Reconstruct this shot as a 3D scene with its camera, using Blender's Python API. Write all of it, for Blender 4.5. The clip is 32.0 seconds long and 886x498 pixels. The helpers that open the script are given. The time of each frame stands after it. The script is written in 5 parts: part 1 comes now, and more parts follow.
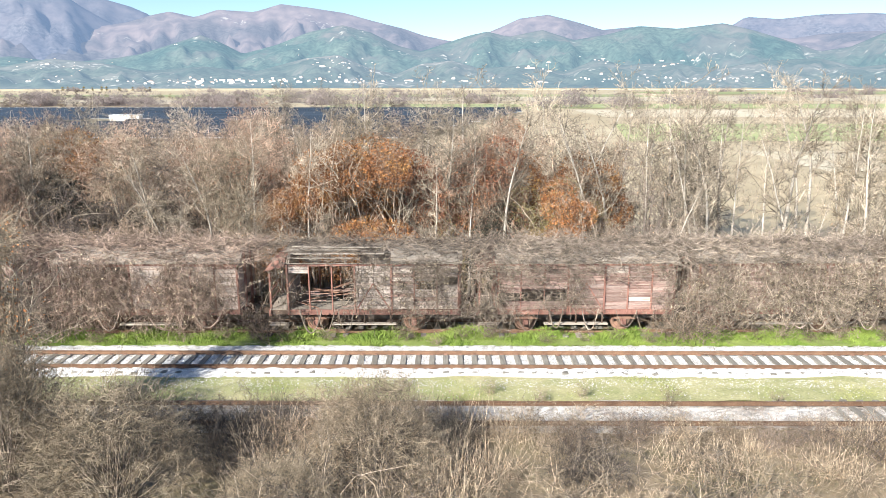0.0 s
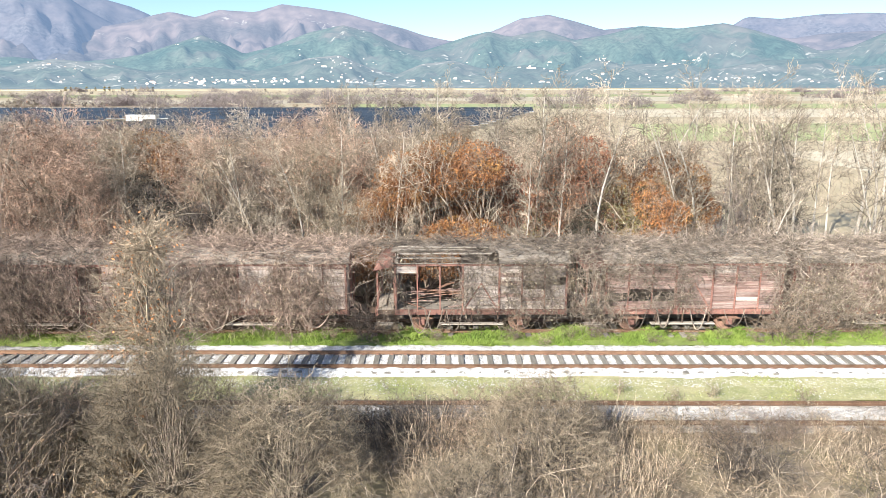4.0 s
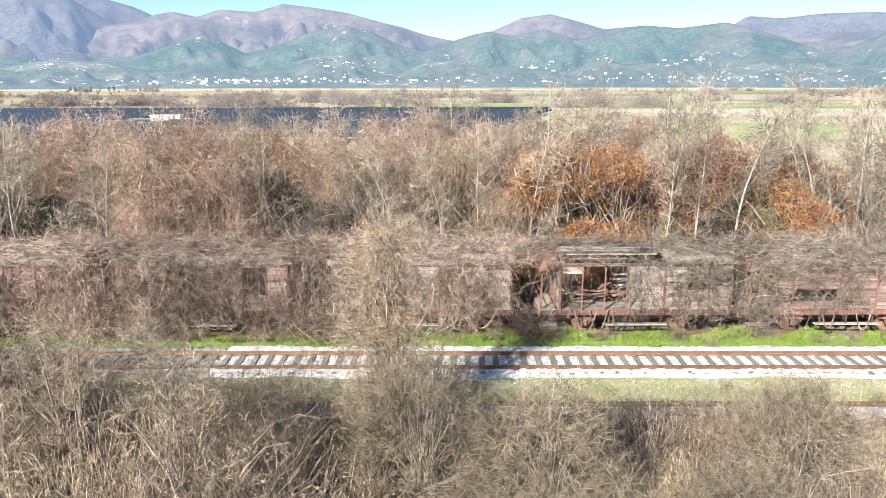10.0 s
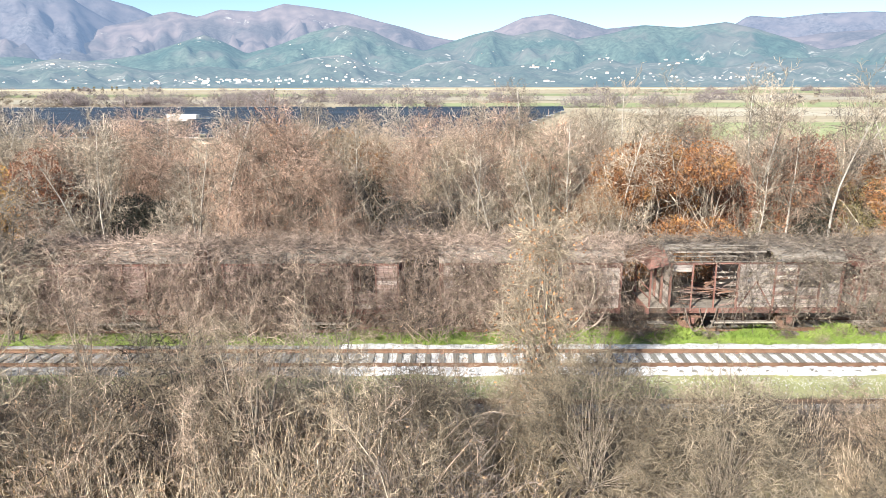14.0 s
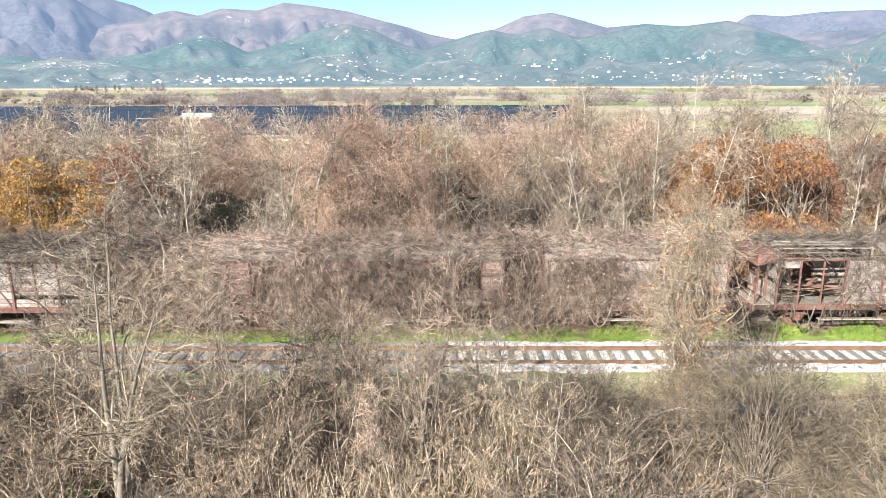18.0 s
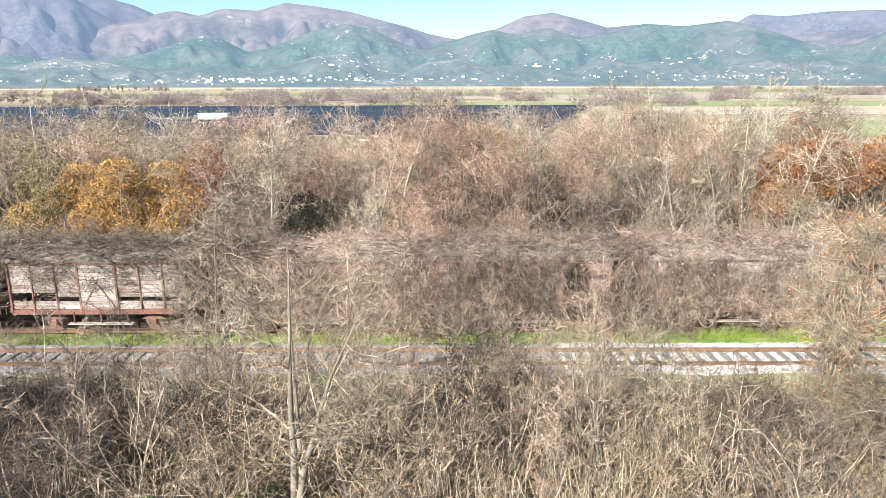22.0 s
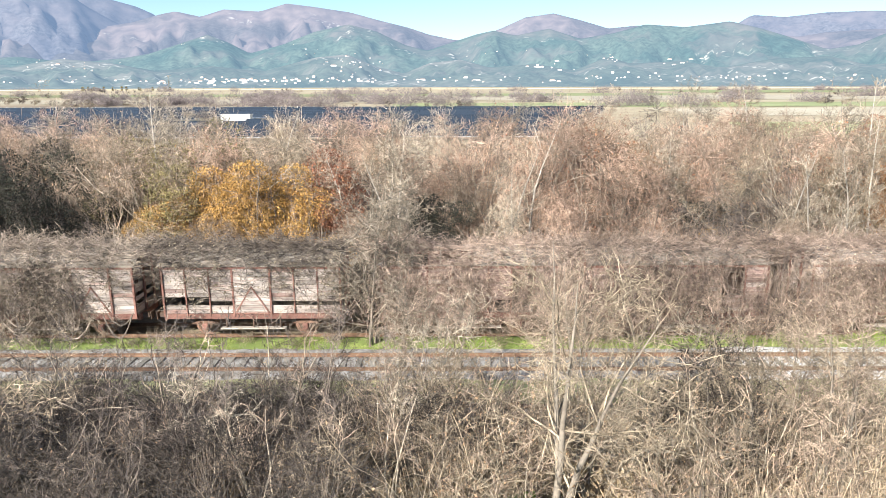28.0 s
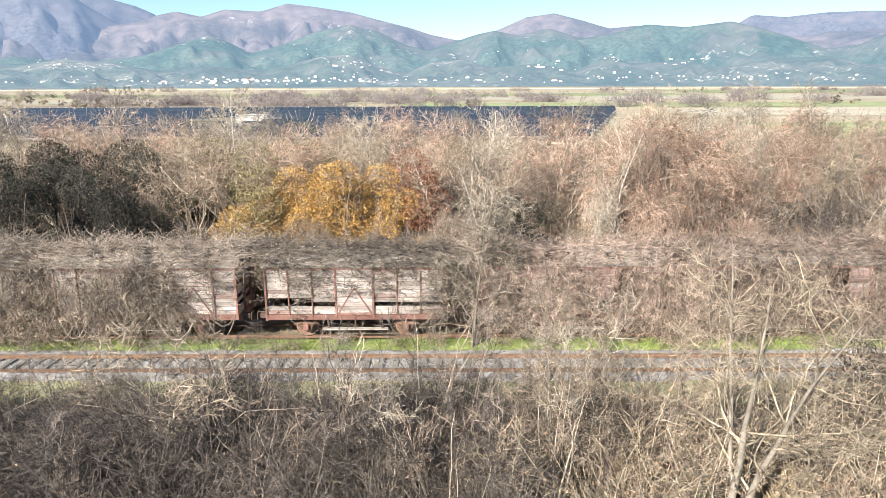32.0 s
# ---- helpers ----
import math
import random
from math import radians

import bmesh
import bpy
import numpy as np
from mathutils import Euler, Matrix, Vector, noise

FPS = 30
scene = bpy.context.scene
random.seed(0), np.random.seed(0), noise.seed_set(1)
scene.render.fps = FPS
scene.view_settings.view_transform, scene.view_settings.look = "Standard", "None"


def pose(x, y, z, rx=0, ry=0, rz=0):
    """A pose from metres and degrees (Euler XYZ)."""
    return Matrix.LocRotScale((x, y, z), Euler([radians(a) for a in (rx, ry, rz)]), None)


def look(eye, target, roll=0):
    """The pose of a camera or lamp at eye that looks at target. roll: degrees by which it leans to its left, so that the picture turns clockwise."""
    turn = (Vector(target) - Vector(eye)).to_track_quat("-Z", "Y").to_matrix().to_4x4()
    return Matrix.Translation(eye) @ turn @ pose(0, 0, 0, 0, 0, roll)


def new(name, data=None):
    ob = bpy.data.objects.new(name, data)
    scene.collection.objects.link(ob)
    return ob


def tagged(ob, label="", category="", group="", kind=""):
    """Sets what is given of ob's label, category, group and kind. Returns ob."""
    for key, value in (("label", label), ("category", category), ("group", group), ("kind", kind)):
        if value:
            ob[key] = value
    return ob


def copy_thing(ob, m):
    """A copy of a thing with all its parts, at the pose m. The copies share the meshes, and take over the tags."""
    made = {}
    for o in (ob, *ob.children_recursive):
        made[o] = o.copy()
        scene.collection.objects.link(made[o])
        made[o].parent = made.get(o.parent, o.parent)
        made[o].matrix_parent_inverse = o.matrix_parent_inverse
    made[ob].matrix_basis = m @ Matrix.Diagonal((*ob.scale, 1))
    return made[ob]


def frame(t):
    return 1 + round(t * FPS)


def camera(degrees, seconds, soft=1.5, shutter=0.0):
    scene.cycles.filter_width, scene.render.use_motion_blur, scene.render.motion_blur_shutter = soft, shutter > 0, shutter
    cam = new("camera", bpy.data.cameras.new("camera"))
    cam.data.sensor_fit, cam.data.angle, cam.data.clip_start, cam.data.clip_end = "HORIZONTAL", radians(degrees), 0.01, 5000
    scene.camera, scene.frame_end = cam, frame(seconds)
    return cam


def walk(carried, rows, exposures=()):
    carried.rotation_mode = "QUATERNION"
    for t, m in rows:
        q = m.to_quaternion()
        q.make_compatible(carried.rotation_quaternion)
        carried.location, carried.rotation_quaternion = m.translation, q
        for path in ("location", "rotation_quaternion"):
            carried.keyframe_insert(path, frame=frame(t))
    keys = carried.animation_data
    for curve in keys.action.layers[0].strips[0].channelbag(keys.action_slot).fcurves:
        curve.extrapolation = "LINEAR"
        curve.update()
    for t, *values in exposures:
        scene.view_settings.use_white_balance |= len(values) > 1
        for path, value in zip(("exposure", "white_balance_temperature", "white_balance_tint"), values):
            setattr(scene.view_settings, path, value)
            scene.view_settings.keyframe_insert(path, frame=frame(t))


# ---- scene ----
def path_rows():
    """Camera rows: steps of (seconds, way along the track, towards it, height), with the slow drift of tilt and roll."""
    rows = []
    for t, s, a, h in STEPS:
        tilt = np.interp(t, (0, 7, 10, 14, 17, 23, 26, 32), (-13.43, -13.43, -13.46, -13.48, -13.56, -13.56, -13.50, -13.50))
        roll = np.interp(t, (0, 12, 20, 32), (0.03, 0.12, 0.18, 0.20))
        rows.append((t, pose(-LENGTH * s, LENGTH * a, EYE + LENGTH * h, 90 + float(tilt), float(roll), -0.2)))
    return rows


# ---- camera ----
EYE, LENGTH = 11.2, 38.1
STEPS = [
    (0.0, -0.0000, 0.0000, 0.0000), (0.5, 0.0162, -0.0001, -0.0002), (1.0, 0.0326, -0.0001, -0.0006), (1.5, 0.0487, -0.0004, -0.0003), (2.0, 0.0643, -0.0006, -0.0008),
    (2.5, 0.0804, -0.0004, -0.0009), (3.0, 0.0962, -0.0001, -0.0009), (3.5, 0.1119, 0.0000, -0.0006), (5.5, 0.1761, -0.0000, 0.0019), (6.0, 0.1929, 0.0003, 0.0018),
    (6.5, 0.2096, 0.0004, 0.0016), (7.0, 0.2264, 0.0007, 0.0018), (7.5, 0.2425, 0.0008, 0.0018), (8.0, 0.2589, 0.0011, 0.0018), (8.5, 0.2744, 0.0014, 0.0013),
    (9.0, 0.2905, 0.0016, 0.0012), (9.5, 0.3066, 0.0019, 0.0010), (10.0, 0.3225, 0.0022, 0.0011), (10.5, 0.3384, 0.0022, 0.0008), (11.0, 0.3544, 0.0022, 0.0007),
    (11.5, 0.3706, 0.0023, 0.0005), (12.0, 0.3870, 0.0022, 0.0005), (12.5, 0.4033, 0.0022, -0.0005), (13.0, 0.4194, 0.0020, -0.0007), (13.5, 0.4357, 0.0021, -0.0009),
    (14.0, 0.4519, 0.0024, -0.0008), (14.5, 0.4674, 0.0028, -0.0011), (16.5, 0.5297, 0.0056, -0.0043), (17.0, 0.5448, 0.0063, -0.0043), (17.5, 0.5603, 0.0071, -0.0045),
    (18.0, 0.5758, 0.0078, -0.0047), (18.5, 0.5914, 0.0084, -0.0051), (19.0, 0.6070, 0.0092, -0.0052), (19.5, 0.6223, 0.0099, -0.0049), (20.0, 0.6375, 0.0106, -0.0051),
    (20.5, 0.6530, 0.0111, -0.0051), (21.0, 0.6683, 0.0117, -0.0047), (21.5, 0.6842, 0.0124, -0.0045), (22.0, 0.6998, 0.0125, -0.0043), (22.5, 0.7160, 0.0131, -0.0033),
    (23.0, 0.7321, 0.0136, -0.0037), (23.5, 0.7470, 0.0138, -0.0028), (24.0, 0.7625, 0.0143, -0.0028), (24.5, 0.7779, 0.0145, -0.0026), (25.0, 0.7933, 0.0148, -0.0026),
    (25.5, 0.8082, 0.0151, -0.0025), (27.5, 0.8651, 0.0177, -0.0011), (28.0, 0.8801, 0.0180, -0.0010), (28.5, 0.8948, 0.0183, -0.0011), (29.0, 0.9099, 0.0186, -0.0011),
    (29.5, 0.9251, 0.0188, -0.0011), (30.0, 0.9398, 0.0191, -0.0010), (30.5, 0.9543, 0.0195, -0.0009), (31.0, 0.9690, 0.0200, -0.0006), (31.5, 0.9841, 0.0206, -0.0005),
    (32.0, 0.9993, 0.0208, -0.0004),
]
cam = camera(65.0, 32.0, soft=0.8)
walk(cam, path_rows())

# ---- light ----
SUN_EL, SUN_AZ = 31.0, 34.0            # height, and degrees by which the sun stands left of straight behind the camera
world = bpy.data.worlds.new("sky")
scene.world = world
world.use_nodes = True
wn = world.node_tree.nodes
sky = wn.new("ShaderNodeTexSky")
sky.sky_type, sky.sun_disc = "NISHITA", False
sky.sun_elevation, sky.sun_rotation = radians(SUN_EL), radians(180 + SUN_AZ)
sky.air_density, sky.dust_density, sky.ozone_density = 1.0, 0.05, 5.0
world.node_tree.links.new(sky.outputs[0], wn["Background"].inputs[0])
wn["Background"].inputs[1].default_value = 0.075
sun = new("sun", bpy.data.lights.new("sun", "SUN"))
sun.data.energy, sun.data.angle, sun.data.color = 5.0, radians(0.55), (1.0, 0.962, 0.895)
sa, se = radians(SUN_AZ), radians(SUN_EL)
SUN_FROM = Vector((-math.sin(sa) * math.cos(se), -math.cos(sa) * math.cos(se), math.sin(se)))
sun.matrix_world = look(SUN_FROM * 200, (0, 0, 0))
scene.view_settings.exposure = 1.26

# ---- materials ----


def material(name, colours, rough=0.85, scale=6.0, bump=0.3, metal=0.0, vary=0.25, detail_scale=None, stretch=(1, 1, 1), spec=0.3, island=0.0, spread=0.25):
    """Noise between colours at two scales, object-random brightness, bump."""
    m = bpy.data.materials.new(name)
    m.use_nodes = True
    nt = m.node_tree
    n, l = nt.nodes, nt.links
    b = n["Principled BSDF"]
    b.inputs["Roughness"].default_value = rough
    b.inputs["Metallic"].default_value = metal
    b.inputs["Specular IOR Level"].default_value = spec
    co = n.new("ShaderNodeTexCoord")
    mp = n.new("ShaderNodeMapping")
    mp.inputs["Scale"].default_value = stretch
    info = n.new("ShaderNodeObjectInfo")
    add = n.new("ShaderNodeVectorMath")
    add.operation = "MULTIPLY_ADD"
    l.new(info.outputs["Random"], add.inputs[0])
    add.inputs[1].default_value = (37.0, 19.0, 53.0)
    l.new(co.outputs["Object"], add.inputs[2])
    l.new(add.outputs[0], mp.inputs[0])
    big = n.new("ShaderNodeTexNoise")
    big.inputs["Scale"].default_value = scale
    big.inputs["Detail"].default_value = 5
    l.new(mp.outputs[0], big.inputs["Vector"])
    fine = n.new("ShaderNodeTexNoise")
    fine.inputs["Scale"].default_value = detail_scale or scale * 7
    fine.inputs["Detail"].default_value = 4
    l.new(mp.outputs[0], fine.inputs["Vector"])
    ramp = n.new("ShaderNodeValToRGB")
    els = ramp.color_ramp.elements
    while len(els) < len(colours):
        els.new(0.5)
    for i, c in enumerate(colours):
        els[i].position = 0.28 + 0.44 * i / max(1, len(colours) - 1)
        els[i].color = (*c, 1)
    l.new(big.outputs[0], ramp.inputs[0])
    f = n.new("ShaderNodeMapRange")
    f.inputs["From Min"].default_value, f.inputs["From Max"].default_value = 0.5 - spread, 0.5 + spread
    f.inputs["To Min"].default_value, f.inputs["To Max"].default_value = 1 - vary, 1 + vary
    l.new(fine.outputs[0], f.inputs[0])
    r = n.new("ShaderNodeMapRange")
    r.inputs["To Min"].default_value, r.inputs["To Max"].default_value = 1 - vary * 0.8, 1 + vary * 0.8
    l.new(info.outputs["Random"], r.inputs[0])
    mul = n.new("ShaderNodeMath")
    mul.operation = "MULTIPLY"
    l.new(f.outputs[0], mul.inputs[0])
    l.new(r.outputs[0], mul.inputs[1])
    if island:
        geo = n.new("ShaderNodeNewGeometry")
        isl = n.new("ShaderNodeMapRange")
        isl.inputs["To Min"].default_value, isl.inputs["To Max"].default_value = 1 - island, 1 + island
        l.new(geo.outputs["Random Per Island"], isl.inputs[0])
        mul2 = n.new("ShaderNodeMath")
        mul2.operation = "MULTIPLY"
        l.new(mul.outputs[0], mul2.inputs[0])
        l.new(isl.outputs[0], mul2.inputs[1])
        mul = mul2
    mx = n.new("ShaderNodeVectorMath")
    mx.operation = "SCALE"
    l.new(ramp.outputs[0], mx.inputs[0])
    l.new(mul.outputs[0], mx.inputs["Scale"])
    l.new(mx.outputs[0], b.inputs["Base Color"])
    if bump:
        bp = n.new("ShaderNodeBump")
        bp.inputs["Strength"].default_value = bump
        bp.inputs["Distance"].default_value = 0.02
        l.new(fine.outputs[0], bp.inputs["Height"])
        l.new(bp.outputs[0], b.inputs["Normal"])
    return m


BARK_PALE = material("pale_bark", [(0.34, 0.30, 0.25), (0.50, 0.45, 0.38)], scale=1.2)
BARK_BROWN = material("brown_bark", [(0.16, 0.125, 0.10), (0.30, 0.245, 0.19)], scale=1.2)
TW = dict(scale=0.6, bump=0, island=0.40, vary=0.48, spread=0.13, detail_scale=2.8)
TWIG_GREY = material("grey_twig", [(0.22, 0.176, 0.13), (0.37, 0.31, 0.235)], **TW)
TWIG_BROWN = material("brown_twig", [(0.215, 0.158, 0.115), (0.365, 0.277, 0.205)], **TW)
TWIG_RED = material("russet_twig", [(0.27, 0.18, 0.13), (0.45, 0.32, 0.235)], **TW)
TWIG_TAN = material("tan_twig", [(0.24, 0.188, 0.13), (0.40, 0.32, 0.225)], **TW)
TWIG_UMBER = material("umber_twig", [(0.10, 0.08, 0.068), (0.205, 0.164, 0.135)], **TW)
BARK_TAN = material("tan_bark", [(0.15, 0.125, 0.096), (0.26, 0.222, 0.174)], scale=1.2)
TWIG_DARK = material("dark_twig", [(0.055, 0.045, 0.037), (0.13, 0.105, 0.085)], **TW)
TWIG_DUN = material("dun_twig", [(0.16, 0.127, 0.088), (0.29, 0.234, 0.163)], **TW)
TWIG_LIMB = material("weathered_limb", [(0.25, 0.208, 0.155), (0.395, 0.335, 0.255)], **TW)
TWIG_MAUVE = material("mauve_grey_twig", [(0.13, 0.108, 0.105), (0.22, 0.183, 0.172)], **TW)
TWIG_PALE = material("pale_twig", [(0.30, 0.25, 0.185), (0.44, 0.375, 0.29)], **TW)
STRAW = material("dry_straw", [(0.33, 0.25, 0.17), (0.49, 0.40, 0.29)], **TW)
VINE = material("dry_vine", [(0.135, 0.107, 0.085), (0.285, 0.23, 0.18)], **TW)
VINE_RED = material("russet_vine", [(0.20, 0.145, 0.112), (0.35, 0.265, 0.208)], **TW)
LF = dict(scale=0.9, bump=0, rough=0.65, island=0.5, vary=0.38, spread=0.17)
LEAF_ORANGE = material("orange_leaf", [(0.14, 0.075, 0.04), (0.27, 0.112, 0.042), (0.40, 0.23, 0.082)], **LF)
LEAF_RUST = material("rust_red_leaf", [(0.13, 0.072, 0.048), (0.26, 0.105, 0.058), (0.36, 0.19, 0.09)], **LF)
OCHRE = material("ochre_dead_grass", [(0.26, 0.19, 0.115), (0.46, 0.36, 0.23)], scale=0.5, bump=0, rough=0.8, island=0.35)
LEAF_YELLOW = material("yellow_leaf", [(0.30, 0.165, 0.048), (0.45, 0.275, 0.085)], **LF)
LEAF_BROWN = material("brown_leaf", [(0.24, 0.14, 0.08), (0.40, 0.27, 0.16)], **LF)
LEAF_OLIVE = material("olive_leaf", [(0.14, 0.12, 0.05), (0.26, 0.21, 0.09)], **LF)
LEAF_DARK = material("dark_leaf_and_hollow_shade", [(0.016, 0.018, 0.011), (0.046, 0.043, 0.027)], **LF)
LEAF_AMBER = material("amber_leaf", [(0.36, 0.135, 0.055), (0.50, 0.25, 0.10)], **LF)
LEAF_DRY = material("dry_vine_leaf", [(0.17, 0.136, 0.096), (0.30, 0.25, 0.17)], **LF)
LEAF_GREEN = material("fresh_weed_leaf", [(0.10, 0.19, 0.03), (0.20, 0.30, 0.06)], **LF)
GRASS = material("bright_grass", [(0.16, 0.25, 0.045), (0.30, 0.38, 0.085)], scale=0.7, bump=0, rough=0.6, island=0.3)
GRASS_DRY = material("mixed_dry_grass", [(0.24, 0.30, 0.07), (0.40, 0.38, 0.16)], scale=0.7, bump=0, rough=0.7, island=0.3)
SOIL = material("leaf_litter_soil", [(0.11, 0.086, 0.06), (0.22, 0.172, 0.115), (0.17, 0.15, 0.08)], scale=0.35, detail_scale=5, bump=0.8)
DIRTY_BALLAST = material("soiled_ballast", [(0.24, 0.20, 0.16), (0.62, 0.60, 0.56)], scale=1.2, detail_scale=30.0, bump=1.0, vary=0.4)
# dirt, and the shade of the brush painted into the stone colour
SHADED_DIRTY_BALLAST = material("shaded_dirty_ballast", [(0.075, 0.065, 0.052), (0.23, 0.22, 0.205), (0.11, 0.096, 0.075)], scale=0.9, detail_scale=26.0, bump=1.0, vary=0.5)
TURF = material("trodden_turf", [(0.19, 0.21, 0.085), (0.34, 0.31, 0.17)], scale=0.8, detail_scale=12.0, bump=0.6)
GREEN_TURF = material("short_green_turf", [(0.11, 0.155, 0.04), (0.24, 0.29, 0.085)], scale=0.8, detail_scale=14.0, bump=0.6)
BALLAST = material("white_limestone_ballast", [(0.30, 0.29, 0.272), (0.46, 0.448, 0.425)], scale=3.0, detail_scale=26.0, bump=1.0, vary=0.55, spread=0.16)
STONE = material("limestone_chip", [(0.36, 0.345, 0.32), (0.51, 0.495, 0.467)], scale=8.0, bump=0.2)
RUST = material("rusty_steel", [(0.15, 0.085, 0.06), (0.28, 0.165, 0.115)], scale=3.0, rough=0.8, bump=0.3)
RAIL_RUST = material("rusty_rail", [(0.12, 0.069, 0.043), (0.205, 0.122, 0.076)], scale=2.5, rough=0.75, bump=0.25)
SLEEPER = material("grey_sleeper", [(0.15, 0.138, 0.115), (0.27, 0.252, 0.218)], scale=3.0, bump=0.5, stretch=(4, 0.6, 4))
PLANK_GREY = material("bleached_plank", [(0.28, 0.22, 0.18), (0.43, 0.375, 0.33), (0.34, 0.235, 0.195)], scale=2.2, stretch=(0.35, 3, 5), bump=0.5, vary=0.36)
PLANK_RED = material("faded_red_plank", [(0.17, 0.098, 0.080), (0.275, 0.185, 0.155), (0.37, 0.295, 0.255)], scale=2.0, stretch=(0.35, 3, 5), bump=0.5, vary=0.36)
STEEL_RED = material("red_oxide_steel", [(0.17, 0.078, 0.06), (0.29, 0.15, 0.115)], scale=2.5, rough=0.7, bump=0.3)
STEEL_DARK = material("blackened_steel", [(0.05, 0.035, 0.028), (0.14, 0.09, 0.06)], scale=3.0, rough=0.75, bump=0.3)
ROOFING = material("weathered_roof_felt", [(0.15, 0.13, 0.11), (0.32, 0.28, 0.23)], scale=1.5, stretch=(0.5, 2, 2), bump=0.5)
ROOF_PLANK = material("silvered_roof_plank", [(0.27, 0.23, 0.19), (0.43, 0.38, 0.315)], scale=2.0, stretch=(0.3, 4, 4), bump=0.4)
WHITE_WALL = material("white_render", [(0.70, 0.69, 0.66), (0.84, 0.83, 0.80)], scale=0.3, bump=0)
# terracotta paled, the haze of distance put into its colour
TILE_ROOF = material("haze_paled_terracotta", [(0.42, 0.29, 0.23), (0.58, 0.44, 0.37)], scale=0.4, bump=0)
SOLAR = material("blue_solar_glass", [(0.026, 0.036, 0.048), (0.042, 0.054, 0.068)], rough=0.25, bump=0, spec=0.5, vary=0.15)
ALU = material("galvanised_steel", [(0.45, 0.46, 0.47), (0.58, 0.59, 0.60)], rough=0.45, metal=0.6, bump=0)


def land(name, colours, scale):
    return material(name, colours, scale=scale, detail_scale=scale * 9, bump=0, vary=0.18)


FIELD_TAN = land("dry_meadow", [(0.30, 0.24, 0.15), (0.42, 0.36, 0.24)], 0.02)
FIELD_GREEN = land("green_crop", [(0.24, 0.27, 0.12), (0.32, 0.34, 0.16)], 0.03)
FIELD_PALE = land("stubble_field", [(0.42, 0.36, 0.25), (0.52, 0.46, 0.34)], 0.03)
FIELD_BROWN = land("ploughed_field", [(0.20, 0.15, 0.10), (0.28, 0.22, 0.15)], 0.03)


def hill_material(name, woods, bare, low, high, haze, haze_glow, clearing=0.56):
    """Far wooded slope: evergreen woods giving way to bare mauve woods with height, scrubby clearings in clusters, and
    the pale air before it put in as an even emission.
    """
    m = material(name, woods, scale=0.004, detail_scale=0.05, bump=0, vary=0.55)
    nt = m.node_tree
    n, l = nt.nodes, nt.links
    b = n["Principled BSDF"]
    b.inputs["Roughness"].default_value = 1.0
    b.inputs["Specular IOR Level"].default_value = 0.0
    # haze imitated by an even bluish glow of the slope itself
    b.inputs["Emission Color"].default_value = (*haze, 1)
    b.inputs["Emission Strength"].default_value = haze_glow
    co = n.new("ShaderNodeTexCoord")

    def noise_at(scale, detail):
        a = n.new("ShaderNodeTexNoise")
        a.inputs["Scale"].default_value, a.inputs["Detail"].default_value = scale, detail
        l.new(co.outputs["Object"], a.inputs["Vector"])
        return a.outputs[0]

    def between(value, lo, hi, to0=0.0, to1=1.0):
        r = n.new("ShaderNodeMapRange")
        for k, v in (("From Min", lo), ("From Max", hi), ("To Min", to0), ("To Max", to1)):
            r.inputs[k].default_value = v
        l.new(value, r.inputs[0])
        return r.outputs[0]

    def math_of(kind, a, c):
        q = n.new("ShaderNodeMath")
        q.operation, q.use_clamp = kind, True
        l.new(a, q.inputs[0])
        l.new(c, q.inputs[1])
        return q.outputs[0]

    def blend(factor, colour):
        mix = n.new("ShaderNodeMix")
        mix.data_type = "RGBA"
        l.new(factor, mix.inputs[0])
        l.new(b.inputs["Base Color"].links[0].from_socket, mix.inputs[6])
        if isinstance(colour, tuple):
            mix.inputs[7].default_value = (*colour, 1)
        else:
            l.new(colour, mix.inputs[7])
        l.new(mix.outputs[2], b.inputs["Base Color"])

    apart = n.new("ShaderNodeSeparateXYZ")
    l.new(co.outputs["Object"], apart.inputs[0])
    patch = between(noise_at(0.0035, 8), 0.38, 0.62, -0.6, 0.6)
    up = math_of("ADD", between(apart.outputs[2], low, high), patch)
    ramp = n.new("ShaderNodeValToRGB")
    for e, c in zip(ramp.color_ramp.elements, bare):
        e.color = (*c, 1)
    ramp.color_ramp.elements[0].position, ramp.color_ramp.elements[1].position = 0.28, 0.72
    l.new(noise_at(0.014, 8), ramp.inputs[0])
    blend(up, ramp.outputs[0])
    if clearing:
        spots = between(noise_at(0.035, 8), 0.57, 0.66)
        where = between(noise_at(0.0036, 3), clearing, clearing + 0.08)
        blend(math_of("MULTIPLY", spots, where), (0.36, 0.33, 0.28))
    return m


# the blue of each slope is haze painted in by emission
HILL_BLUE = hill_material("haze_blue_slope", [(0.045, 0.043, 0.048), (0.10, 0.09, 0.085)], [(0.06, 0.055, 0.058), (0.12, 0.10, 0.095)], 0, 600, (0.28, 0.42, 0.66), 0.285, 0)
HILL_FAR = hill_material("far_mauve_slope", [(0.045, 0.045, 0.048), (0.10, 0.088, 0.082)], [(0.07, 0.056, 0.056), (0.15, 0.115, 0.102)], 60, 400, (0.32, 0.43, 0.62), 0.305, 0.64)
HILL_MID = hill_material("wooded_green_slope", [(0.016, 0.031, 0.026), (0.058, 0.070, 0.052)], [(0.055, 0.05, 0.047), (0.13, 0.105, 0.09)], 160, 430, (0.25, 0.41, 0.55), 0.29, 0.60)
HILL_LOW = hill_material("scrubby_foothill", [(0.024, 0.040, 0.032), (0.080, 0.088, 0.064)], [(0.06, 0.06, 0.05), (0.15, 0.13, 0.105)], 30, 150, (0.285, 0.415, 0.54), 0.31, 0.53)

# ---- mesh helpers ----


